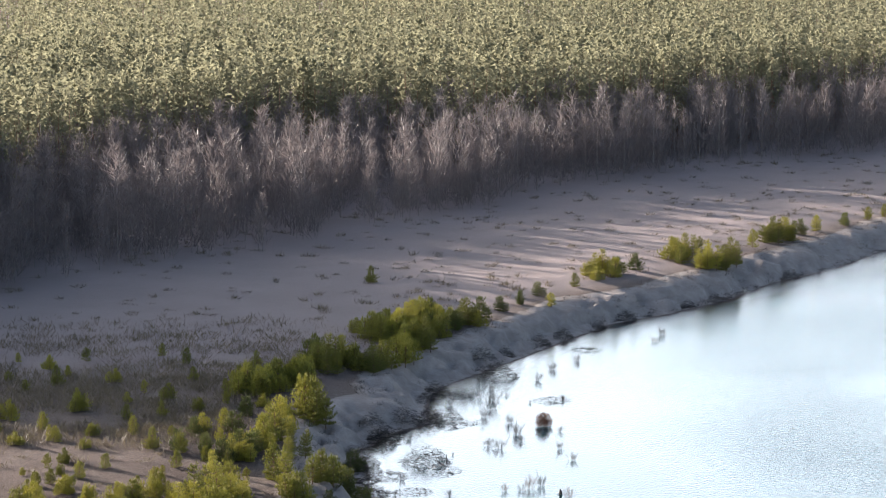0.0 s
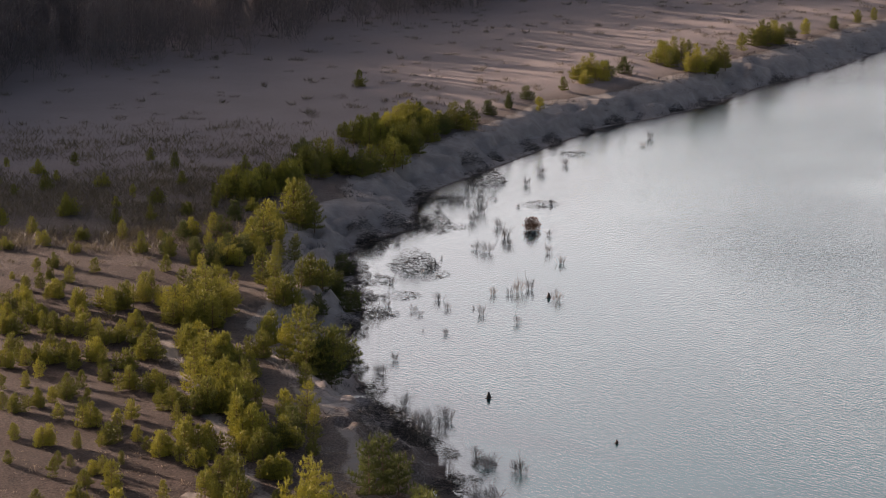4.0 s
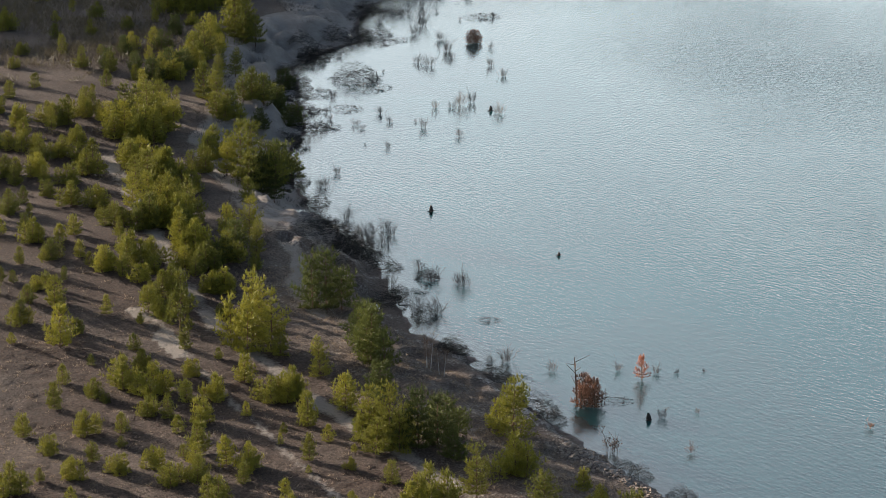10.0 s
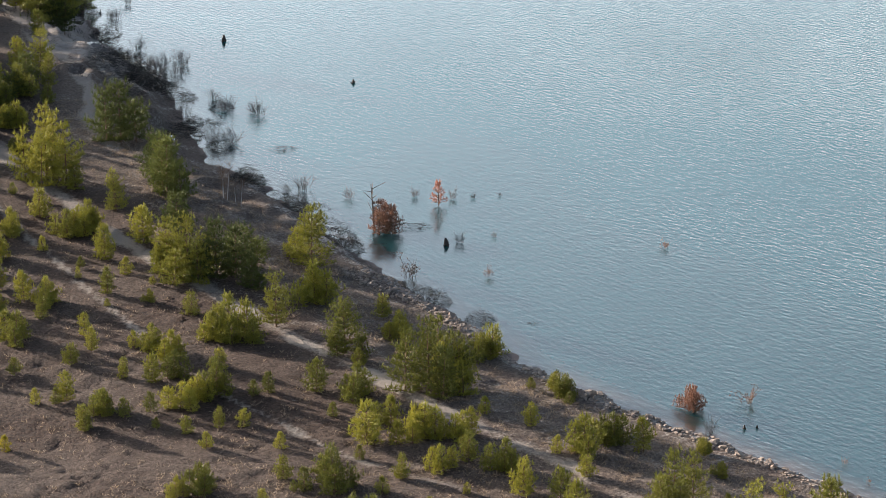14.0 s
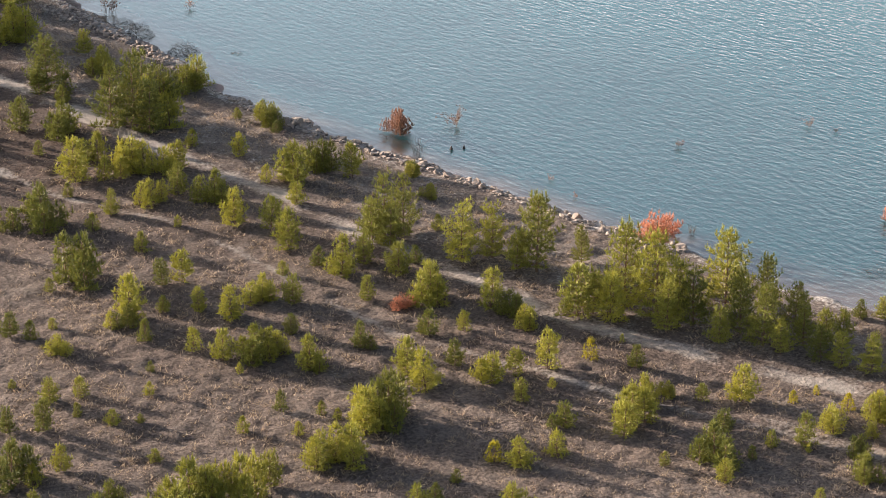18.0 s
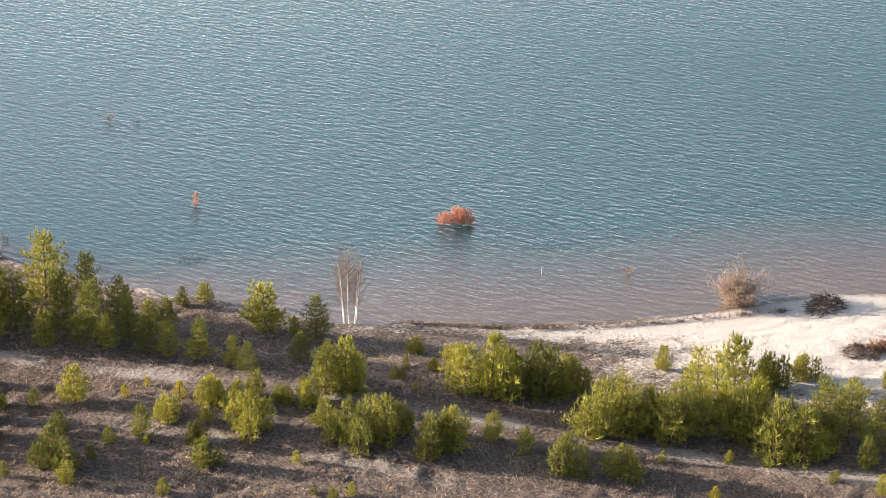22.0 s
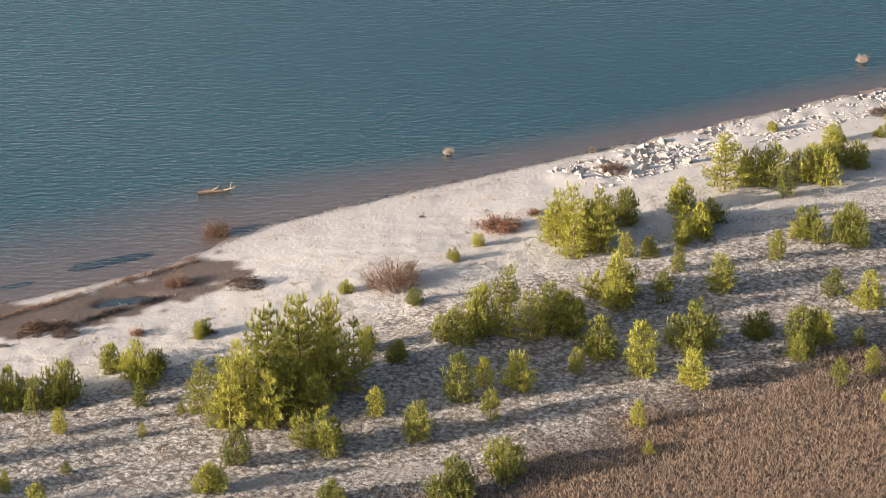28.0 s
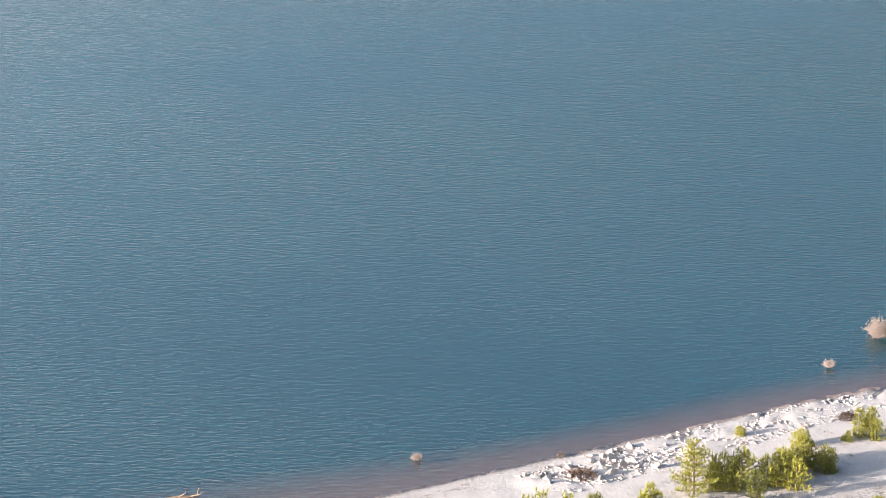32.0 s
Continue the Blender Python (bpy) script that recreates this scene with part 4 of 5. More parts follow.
stand("s", [(51, 102.2, 0.57), (26.9, 101.9, 1.19), (22.3, 100.7, 0.65), (36, 100.6, 0.8), (31.1, 100, 0.66), (34.9, 99.8, 0.66), (37.4, 99.8, 0.4),
    (21.1, 99.3, 0.9), (50, 99.3, 0.41), (36.4, 95.5, 0.78), (42.4, 95.4, 0.58), (41.9, 92.6, 0.52), (43.3, 91.9, 0.64), (56.7, 89.3, 0.53),
    (59.4, 88.2, 0.53), (59.2, 88, 0.53), (60.5, 87, 0.53), (62.3, 84.5, 0.48), (62, 84.4, 0.47), (64.6, 82, 0.53), (70.4, 76.7, 0.52),
    (80.8, 75.3, 0.69), (74, 73.9, 1.05), (75.1, 69.3, 0.52), (80.9, 68.7, 0.59), (85.5, 68.1, 0.6), (88.1, 68, 0.61), (95.4, 48.5, 0.67),
    (109.7, 45.1, 0.87), (111.3, 43.8, 1.02), (105.2, 41.7, 0.7)])
stand("y", [(-9.1, 137.3, 0.89), (30.6, 110.2, 1.13), (39.5, 104.9, 0.5), (38.2, 104.2, 0.61), (40.3, 103.1, 0.83), (41.6, 102.7, 1.1),
    (24.2, 102, 1.06), (56.7, 85.2, 0.65)])

# the belt along the crest of the bay stands in close clumps
fill_rng = random.Random(23)
for x0, y0, h0 in BELT:
    for _ in range(fill_rng.randint(1, 2)):
        a, d = fill_rng.uniform(0, 6.283), fill_rng.uniform(1.2, 2.6)
        x, y = x0 + d * math.cos(a), y0 + 2.2 * d * math.sin(a)
        if float(inland(x, y)) > 7.5:
            plant(fill_rng.choice("bblm"), x, y, h0 * fill_rng.uniform(0.55, 0.95))

# small pines between the larger ones on the far slope
taken = []
while len(taken) < 55:
    x, y = fill_rng.uniform(-44, -8), fill_rng.uniform(186, 260)
    if float(inland(x, y)) > 10 and abs(math.degrees(math.atan2(x, y))) < 9.5 and float(line_distance(x, y, TRACK)) > 1.4 and all(math.dist((x, y), q) > 3.4 for q in taken):
        taken.append((x, y))
        plant("s" if len(taken) % 2 else "m", x, y, fill_rng.uniform(0.7, 1.4))


# low pines and bare scrub that fill the shaded hollow behind the bay
taken = []
while len(taken) < 42:
    x, y = fill_rng.uniform(-50, -14), fill_rng.uniform(264, 318)
    s = float(inland(x, y))
    if s > 12 and abs(math.degrees(math.atan2(x, y))) < 9.5 and all(math.dist((x, y), q) > 3.2 for q in taken):
        taken.append((x, y))
        plant("m" if len(taken) % 3 else "b", x, y, fill_rng.uniform(0.9, 1.9))


# ---- shrubs, drowned brush and driftwood ----
def shrub_meshes(seed, wood, leaf, stems=12, width=0.5, upright=0.6, twigs=3, leaves=0, size=0.12, thick=0.012, foot=0.9, out=0.75):
    """A bush one metre high: forked bare stems, and leaves or dry blades if it has any."""
    rng = random.Random(seed)
    w, g = Blades(), Blades()
    for i in range(stems):
        a = rng.uniform(0, 6.283)
        base = Vector((math.cos(a), math.sin(a), 0)) * width * foot * (rad := rng.random())
        d = Vector((math.cos(a) * width * out + rng.gauss(0, 0.12), math.sin(a) * width * out + rng.gauss(0, 0.12), upright * rng.uniform(0.25, 1.15) * (1.25 - 0.75 * rad) + 0.2)) * rng.uniform(0.55, 1.0)
        mid, tip = base + d * 0.5 + any_way(rng) * 0.05, base + d
        tip.z = min(tip.z, 1.0)
        w.stem(base - Vector((0, 0, 0.25)), mid, thick, thick * 0.8, 3)
        w.stem(mid, tip, thick * 0.8, thick * 0.35, 3)
        for _ in range(twigs):
            p = base.lerp(tip, rng.uniform(0.08, 0.95))
            e = p + (d.normalized() + any_way(rng) * 0.9) * rng.uniform(0.12, 0.32)
            w.stem(p, e, thick * 0.5, thick * 0.2, 3)
            for _ in range(leaves):
                t = any_way(rng, 0.4)
                g.blade(p.lerp(e, rng.random()) + any_way(rng) * 0.05, t, size * rng.uniform(0.7, 1.4), size * 0.45, t.orthogonal().normalized())
    out = [w.mesh("branchwork", wood)]
    if leaves:
        out.append(g.mesh("foliage", leaf))
    return out


def heap_meshes(seed, wood, sticks=110, width=1.0, flat=1.0, stick=1.0):
    """A low tangle of brushwood, one metre high."""
    rng = random.Random(seed)
    w, boughs = Blades(), []
    for i in range(sticks):
        a, k = rng.uniform(0, 6.283), rng.random() ** 0.5
        z = (1 - k * k) * rng.random() * flat
        p = Vector((math.cos(a) * k * width, math.sin(a) * k * width * 0.8, z))
        d = Vector((rng.gauss(0, 1), rng.gauss(0, 1), rng.gauss(0.15, 0.35))).normalized()
        L = rng.uniform(0.3, 0.9) * stick
        if i < 5:
            b = Blades()
            m = p + any_way(rng) * 0.08
            b.stem(p - d * L * 0.6, m, 0.036, 0.028, 5)
            b.stem(m, p + d * L * 0.6, 0.028, 0.014, 5)
            boughs.append(b.mesh("bough", DRIFT))
        else:
            w.stem(p - d * L * 0.5, p + d * L * 0.5, 0.015 * stick, 0.006 * stick, 3)
    return [w.mesh("twig_tangle", wood)] + boughs


def stump_meshes(seed):
    rng = random.Random(seed)
    w, r = Blades(), Blades()
    w.stem(Vector((0, 0, -0.4)), Vector((0.03, 0.02, 0.45)), 0.30, 0.24, 9)
    w.stem(Vector((0.03, 0.02, 0.45)), Vector((0.08, 0.05, 0.95)), 0.24, 0.10, 9)
    for _ in range(7):
        a = rng.uniform(0, 6.283)
        r.stem(Vector((0, 0, 0.15)), Vector((math.cos(a) * 0.6, math.sin(a) * 0.6, rng.uniform(-0.2, 0.6))), 0.08, 0.02, 5)
    return [w.mesh("stump", PEAT), r.mesh("root_crown", PEAT)]


def snag_meshes(seed, material, forks=7):
    rng = random.Random(seed)
    w, r = Blades(), Blades()
    for i in range(4):
        w.stem(Vector((0.02 * i, 0.01 * i, 0.25 * i - (0.3 if i == 0 else 0))), Vector((0.02 * (i + 1), 0.01 * (i + 1), 0.25 * (i + 1))), 0.022 - 0.004 * i, 0.018 - 0.004 * i, 5)
    for _ in range(forks):
        z, a = rng.uniform(0.25, 0.9), rng.uniform(0, 6.283)
        r.stem(Vector((0.06 * z, 0.03 * z, z)), Vector((math.cos(a) * 0.22, math.sin(a) * 0.22, z + rng.uniform(0.02, 0.25))), 0.008, 0.003, 3)
    return [w.mesh("stem", material), r.mesh("branch_spray", material)]


BRUSH = {
    "k": ([shrub_meshes(70 + k, GREY_TWIG, None, stems=16, width=0.30, upright=0.72, twigs=12, thick=0.007, foot=0.8, out=0.5) for k in range(4)],
          "bare grey drowned shrub standing in the lake", "shrub", "drowned shrubs", "drowned_shrub", 0),
    "K": ([heap_meshes(80 + k, DARK_TWIG, 420, 1.0, 0.9, 0.5) for k in range(3)],
          "dark wet tangle of dead branches at the waterline", "brushwood", "wet brushwood", "brushwood", 0),
    "f": ([heap_meshes(90 + k, DARK_TWIG, 190, 1.8, 0.4, 0.6) for k in range(2)],
          "dark floating mat of dead branches in shallow water", "driftwood", "floating brushwood", "driftwood", 0),
    "p": ([stump_meshes(95 + k) for k in range(2)], "dark rotten stump sticking out of the lake", "stump", "stumps", "tree_stump", 0),
    "r": ([pine_meshes(0.85, 0.48, 100 + k, RUST, step=0.11, tuft=0.10, fan=5, several=5, round_top=0.6) for k in range(3)],
          "rusty brown half-drowned bush in the lake", "bush", "rusty bushes", "drowned_bush", 0),
    "u": ([shrub_meshes(140 + k, BROWN_TWIG, RUST, stems=7, width=0.3, upright=0.7, twigs=6, leaves=3, size=0.075, thick=0.008) for k in range(2)],
          "sparse rusty sapling standing in the lake", "sapling", "rusty saplings", "sapling", 0),
    "o": ([pine_meshes(1.0, 0.24, 105 + k, ORANGE, step=0.10, tuft=0.09, fan=5, bare=0.08) for k in range(2)],
          "small dead pine with orange needles at the water", "sapling", "orange saplings", "sapling", 0),
    "O": ([pine_meshes(1.0, 0.85, 108, ORANGE, step=0.12, tuft=0.12, fan=6, several=3, round_top=0.5)],
          "round orange dead pine bush standing in the lake", "bush", "", "drowned_bush", 0),
    "q": ([shrub_meshes(110 + k, REED, REED, stems=80, width=0.5, upright=0.65, twigs=6, leaves=7, size=0.07, thick=0.007, out=0.7, foot=0.5) for k in range(3)], "bleached straw-coloured reed clump in shallow water", "reeds", "reed clumps", "reed_clump", 0),
    "t": ([snag_meshes(115, BARK)], "thin dead trunk rising from a drowned bush", "dead tree", "", "dead_tree", 0),
    "w": ([snag_meshes(116, BIRCH, 4)], "pale dead branch leaning out of the shallows", "branch", "", "dead_branch", 0),
    "B": ([heap_meshes(120 + k, HEAP_TWIG, 340, 1.15, 0.8) for k in range(3)], "brown heap of dry brushwood on white sand", "brushwood", "dry brush heaps", "brush_heap", 0),
    "R": ([shrub_meshes(125 + k, BROWN_TWIG, RUST, stems=60, width=0.75, upright=0.5, twigs=8, leaves=5, size=0.09, out=0.4) for k in range(2)],
          "low rust-red bush on pale sand", "bush", "rust-red bushes", "low_bush", 0),
    "Q": ([shrub_meshes(130 + k, BROWN_TWIG, PALE_TWIG, stems=120, width=0.7, upright=0.6, twigs=8, leaves=3, size=0.06, thick=0.008, out=0.6, foot=0.9) for k in range(2)], "pale pinkish dry grass clump on the beach", "grass clump", "dry clumps", "grass_clump", 0),
}
brush_rng = random.Random(9)


def settle(kind, places, land):
    meshes, label, category, group, name, _ = BRUSH[kind]
    for x, y, h in places:
        k = brush_rng.randrange(len(meshes))
        z = float(height(x, y)) - 0.04 if land else 0.0
        m = Matrix.LocRotScale((x, y, max(z, -0.02)), Euler((0, 0, brush_rng.uniform(0, 6.28))), None)
        key = (kind, k, land)
        if key not in FIRST:
            e = FIRST[key] = thing(name, label, category, meshes[k], group, m)
        else:
            e = copy_thing(FIRST[key], m)
        h *= {"k": 0.8, "q": 0.78, "p": 0.45, "f": 1.5, "t": 0.9, "K": 0.9, "B": 0.8, "r": 0.9}.get(kind, 1.0)
        broad = h * (1.25 if kind == "p" else 1.0)
        e.scale = (broad * brush_rng.uniform(0.9, 1.25), broad * brush_rng.uniform(0.9, 1.25), h)


def drowned(kind, places):
    settle(kind, places, False)


def brush(kind, places):
    settle(kind, places, True)


drowned("K", [(6.5, 323.9, 2.72), (-1.8, 277.4, 2.64), (-4.6, 220.4, 1.94), (-3.2, 216.2, 2.38), (-2.3, 214.3, 1.38), (-1, 212.6, 1.6),
    (-1.8, 211.2, 2.33), (4, 206.1, 1.14), (3.6, 196.1, 1.3), (5, 186.7, 1.66), (8.3, 181.6, 1.22), (11.2, 172.8, 1.36), (15.3, 164.1, 0.74),
    (16.2, 162.5, 0.96), (18.3, 158.8, 0.94)])
drowned("f", [(17.6, 342.8, 0.72), (2.4, 313.5, 0.66), (12.2, 310, 0.78), (2.9, 297.4, 0.5), (0.5, 295.9, 0.75), (-0.4, 273.4, 0.87),
    (-5.4, 270.8, 0.86), (-2.8, 264.1, 0.67), (-5.5, 263.3, 0.56), (-4.8, 256.2, 0.81), (2.3, 201.9, 0.67), (8.1, 195, 0.35), (6.5, 183.5, 0.82),
    (9.1, 181, 0.61), (15.8, 176.6, 0.4), (21.4, 157.9, 0.15), (48.1, 120.5, 0.25)])
drowned("k", [(65, 422.8, 1.32), (62.4, 416.8, 0.52), (54.6, 405.4, 1.26), (52.6, 386.7, 0.48), (27.8, 354, 1.83), (26.4, 348.5, 1.08),
    (24.4, 341.5, 0.28), (16.2, 335, 1.76), (12.9, 329.3, 1.73), (11, 322.1, 1.69), (4.4, 320.4, 2.02), (7.2, 312.7, 0.66), (3.7, 311.8, 1.97),
    (5.6, 310.1, 1.96), (13.4, 310, 1.3), (9.6, 308.4, 0.65), (0.8, 306.8, 1.61), (5.2, 305.2, 2.57), (4.5, 300.4, 1.9), (7.2, 297.3, 1.88),
    (12.4, 292.8, 1.11), (7.6, 291.3, 2.46), (8.1, 287.8, 1.52), (4.6, 285.6, 1.51), (5.8, 284.2, 1.8), (12, 284.1, 1.5), (1, 280.9, 0.59),
    (13, 278.6, 1.47), (-4, 269.5, 1.14), (9.5, 266.9, 1.98), (8.3, 265.7, 2.25), (7.5, 264.5, 1.12)])
drowned("k", [(5.9, 264.5, 1.4), (0.7, 262.1, 1.39), (12, 262, 1.67), (-4.1, 259.7, 1.1), (1.5, 258.5, 1.1), (3.9, 258.5, 0.55), (-1.7, 257.4, 1.09),
    (4.6, 256.2, 1.63), (7.9, 252.7, 1.34), (-6, 249.5, 1.32), (-0.8, 249.5, 0.42), (1.3, 248.4, 1.05), (-3.2, 238.9, 1.27), (-4.2, 234, 1.75),
    (-2.3, 223.4, 2.2), (-3.3, 221.1, 1.42), (0.9, 220.3, 1.45), (-2.4, 219.3, 2.11), (1.3, 218.6, 1.92), (-0.2, 218.6, 1.92), (-1.5, 217.6, 2.1),
    (-0.6, 217.6, 1.4), (-0.9, 216.1, 2.61), (0.8, 215.9, 1.85), (-0.1, 214.3, 1.84), (3.4, 208.7, 1.38), (4.3, 205.6, 2.04), (6.3, 204.8, 1.36),
    (1.2, 204.2, 1.58), (6.7, 204, 2.03), (3.2, 196.8, 2.4), (4.5, 196.8, 2.18)])
drowned("k", [(9.1, 185.3, 2.06), (12.1, 183.3, 1.23), (16.6, 183.2, 1.02), (22.4, 182.8, 0.41), (19.1, 182.5, 1.02), (20.5, 182.5, 0.61),
    (21, 174.2, 0.59), (18.6, 173.3, 1.17), (28.9, 140.3, 1.3), (52.4, 138.6, 0.42), (40.5, 127, 0.81)])
drowned("o", [(18, 181.1, 1.7), (50.8, 126.4, 0.8)])
drowned("O", [(62, 118.2, 0.85)])
drowned("p", [(11.2, 263.2, 1.12), (4.7, 225.8, 1.21), (14.4, 212.1, 0.7), (17.7, 172.9, 1.09), (30.8, 140.6, 0.52), (31.5, 140.6, 0.41)])
drowned("q", [(69.8, 103.6, 2.5), (93, 97, 1.13), (122.8, 75.4, 0.55), (127.3, 68.8, 0.41), (154.5, 61.4, 1.63), (147.9, 61.8, 0.7)])
drowned("r", [(10.7, 295.8, 1.7), (14, 176.1, 2.37), (28.3, 143.6, 1.74)])
drowned("u", [(31.7, 170.8, 0.86), (14.8, 166.7, 2.07), (19.7, 166.6, 0.94), (31.8, 144.2, 1.33), (51.2, 139.7, 0.71), (43.2, 138.4, 0.76),
    (35.1, 135.3, 0.54), (35.8, 132.7, 0.46), (66.7, 108.8, 0.62)])
drowned("t", [(13.3, 176.7, 3.37)])
drowned("w", [(62.9, 110.9, 0.37)])
brush("B", [(73.1, 101, 1.22), (81.2, 98.4, 0.68), (78.2, 97.9, 0.24), (70.9, 95.4, 0.76), (71.4, 94.8, 0.82), (82.5, 94.1, 0.67),
    (79.9, 89.3, 0.41), (82.8, 89.2, 0.83), (83, 88.8, 0.83), (79.5, 86.7, 0.35), (85.7, 82.5, 0.41), (88.3, 81.7, 0.3), (93.3, 80.5, 0.75),
    (90.6, 80.2, 0.36), (92.6, 80, 1.05), (93.7, 79.4, 0.78), (93, 78.4, 0.77), (102.2, 74.4, 1.11), (96.4, 72.3, 0.35), (114.2, 71.7, 0.26),
    (124.8, 66, 1.08), (140.2, 57.3, 0.72)])
brush("Q", [(101.1, 77.9, 0.74), (105.2, 67.7, 1.46)])
brush("R", [(72.2, 95.2, 0.7), (94.6, 75.4, 0.41), (114.2, 67.1, 1.02), (116.8, 66.5, 0.45)])
brush("Q", [(107.4, 80, 0.8)])
settle("O", [(38.4, 126.3, 1.5), (23.4, 117.3, 0.7)], True)
settle("K", [(-4.3, 207.5, 1.6), (-5.5, 212, 1.8), (-3, 205, 1.3), (-6.2, 289.5, 2.2), (-4, 296, 2.0), (0.5, 300, 1.8), (-7.5, 291, 1.6), (4.5, 333, 2.0),
             (12, 346, 2.0), (2, 312, 1.6), (-8.6, 273, 1.8), (-8.4, 262, 1.7), (-7.9, 252, 1.6), (-9.0, 279, 1.6), (15, 351, 1.6), (24, 366, 1.8),
             (37, 381, 1.6), (33, 376, 1.4), (50, 403, 1.8), (20, 359, 1.4), (7.5, 338, 1.8), (-8.2, 242, 1.5)], True)


# dark brush along the foot of the bay's scarp, bare shrubs standing off it
shore_rng = random.Random(33)
for (ax, ay), (bx, by) in zip(BAY_SHORE[:-1], BAY_SHORE[1:]):
    n = max(1, int(math.dist((ax, ay), (bx, by)) / 4.5))
    for i in range(n):
        f = (i + shore_rng.random()) / n
        x, y = ax + (bx - ax) * f, ay + (by - ay) * f
        settle("K", [(x - shore_rng.uniform(-0.5, 1.0), y, shore_rng.uniform(0.9, 2.0))], True)
        if shore_rng.random() < 0.35:
            settle("k", [(x + shore_rng.uniform(1.5, 8), y + shore_rng.uniform(-2, 2), shore_rng.uniform(0.5, 1.4))], False)


# ---- logs stranded in the shallows ----
def log_meshes(seed, length):
    rng = random.Random(seed)
    trunk, stubs = Blades(), []
    p, d = Vector((-length / 2, 0, 0.02)), Vector((1, 0, 0.05))
    for i in range(5):
        q = p + d * length / 5
        trunk.stem(p, q, 0.11 - 0.012 * i, 0.11 - 0.012 * (i + 1), 7)
        if i in (1, 3, 4):
            b = Blades()
            e = q + Vector((rng.uniform(0.1, 0.4), rng.uniform(-0.5, 0.5), rng.uniform(0.15, 0.4)))
            b.stem(q, e, 0.045, 0.018, 5)
            b.stem(e, e + Vector((rng.uniform(0, 0.2), rng.uniform(-0.2, 0.2), rng.uniform(-0.1, 0.15))), 0.018, 0.006, 5)
            stubs.append(b.mesh("branch_stub", SUN_DRIFT))
        p, d = q, d + Vector((0, rng.uniform(-0.18, 0.18), rng.uniform(-0.06, 0.05)))
    return [trunk.mesh("log", SUN_DRIFT)] + stubs


for x, y, turn, length, seed in ((111.8, 83.4, -38, 1.7, 1), (91.5, 99.3, -40, 1.5, 2), (93.9, 96.2, -70, 1.3, 3)):
    thing("driftwood_log", "sun-bleached orange-brown log stranded in shallow water", "driftwood", log_meshes(seed, length), "stranded logs", pose(x, y, 0.0, 0, 0, turn))


# ---- birch saplings ----
def birch_meshes(seed, stems):
    rng = random.Random(seed)
    w, t = Blades(), Blades()
    for i in range(stems):
        a = 6.283 * i / stems + rng.uniform(-0.4, 0.4)
        p, h = Vector((math.cos(a), math.sin(a), 0)) * 0.09, rng.uniform(0.8, 1.0)
        lean = Vector((math.cos(a) * 0.08, math.sin(a) * 0.08, 1))
        for j in range(4):
            w.stem(p + lean * (h * j / 4 - (0.1 if j == 0 else 0)), p + lean * (h * (j + 1) / 4), 0.010 * (1 - j / 5), 0.010 * (1 - (j + 1) / 5), 6)
        for _ in range(60):
            z, b = rng.uniform(0.3, 1.0) * h, rng.uniform(0, 6.283)
            q = p + lean * z
            e = q + Vector((math.cos(b), math.sin(b), 1.1)) * rng.uniform(0.06, 0.2)
            t.stem(q, e, 0.003, 0.0012, 3)
    return [w.mesh("stem", BIRCH), t.mesh("twig_spray", BROWN_TWIG)]


for x, y, h, n, seed in ((51.6, 109.4, 3.3, 6, 1), (3.5, 179.5, 2.4, 3, 2), (4.4, 178.6, 1.9, 2, 3)):
    m = pose(x, y, float(height(x, y)))
    thing("birch_sapling", "slender bare white-stemmed birch sapling at the shore", "birch", birch_meshes(seed, n), "birch saplings", m).scale = (h, h, h)


# ---- stones ----
def stone_mesh(seed, material):
    """An angular broken block."""
    rng = random.Random(seed)
    bm = bmesh.new()
    for _ in range(13):
        d = any_way(rng)
        bm.verts.new(Vector((math.copysign(abs(d.x) ** 0.6, d.x), math.copysign(abs(d.y) ** 0.6, d.y), 0.75 * math.copysign(abs(d.z) ** 0.6, d.z))) * rng.uniform(0.8, 1.1))
    bmesh.ops.convex_hull(bm, input=bm.verts)
    for v in [v for v in bm.verts if not v.link_faces]:
        bm.verts.remove(v)
    me = bpy.data.meshes.new("stone")
    bm.to_mesh(me)
    bm.free()
    me.materials.append(material)
    return me


STONES = [stone_mesh(k, STONE) for k in range(7)]
BANK_STONES = [stone_mesh(k, BANK_STONE) for k in range(7)]
stone_rng = random.Random(21)


def stones_along(line, count, near, far, low, high, label, group, side, meshes=STONES):
    """Stones strewn along a line, near to far metres to its landward side."""
    lengths = [math.dist(a, b) for a, b in zip(line[:-1], line[1:])]
    for _ in range(count):
        k = stone_rng.choices(range(len(lengths)), lengths)[0]
        (ax, ay), (bx, by) = line[k], line[k + 1]
        f, d = stone_rng.random(), stone_rng.uniform(near, far)
        nx, ny = (by - ay) / lengths[k] * side, -(bx - ax) / lengths[k] * side
        x, y = ax + (bx - ax) * f + nx * d, ay + (by - ay) * f + ny * d
        if float(inland(x, y)) < 0.15:
            continue
        s = low + (high - low) * stone_rng.random() ** 2.2
        ob = tagged(new("stone", stone_rng.choice(meshes)), label, "stone", group)
        ob.matrix_basis = Matrix.LocRotScale((x, y, float(height(x, y)) + s * 0.05), Euler((stone_rng.uniform(-1.1, 1.1), stone_rng.uniform(-1.1, 1.1), stone_rng.uniform(0, 6.28))),
                                             Vector((s * stone_rng.uniform(0.8, 1.5), s, s * stone_rng.uniform(0.6, 1.0))))


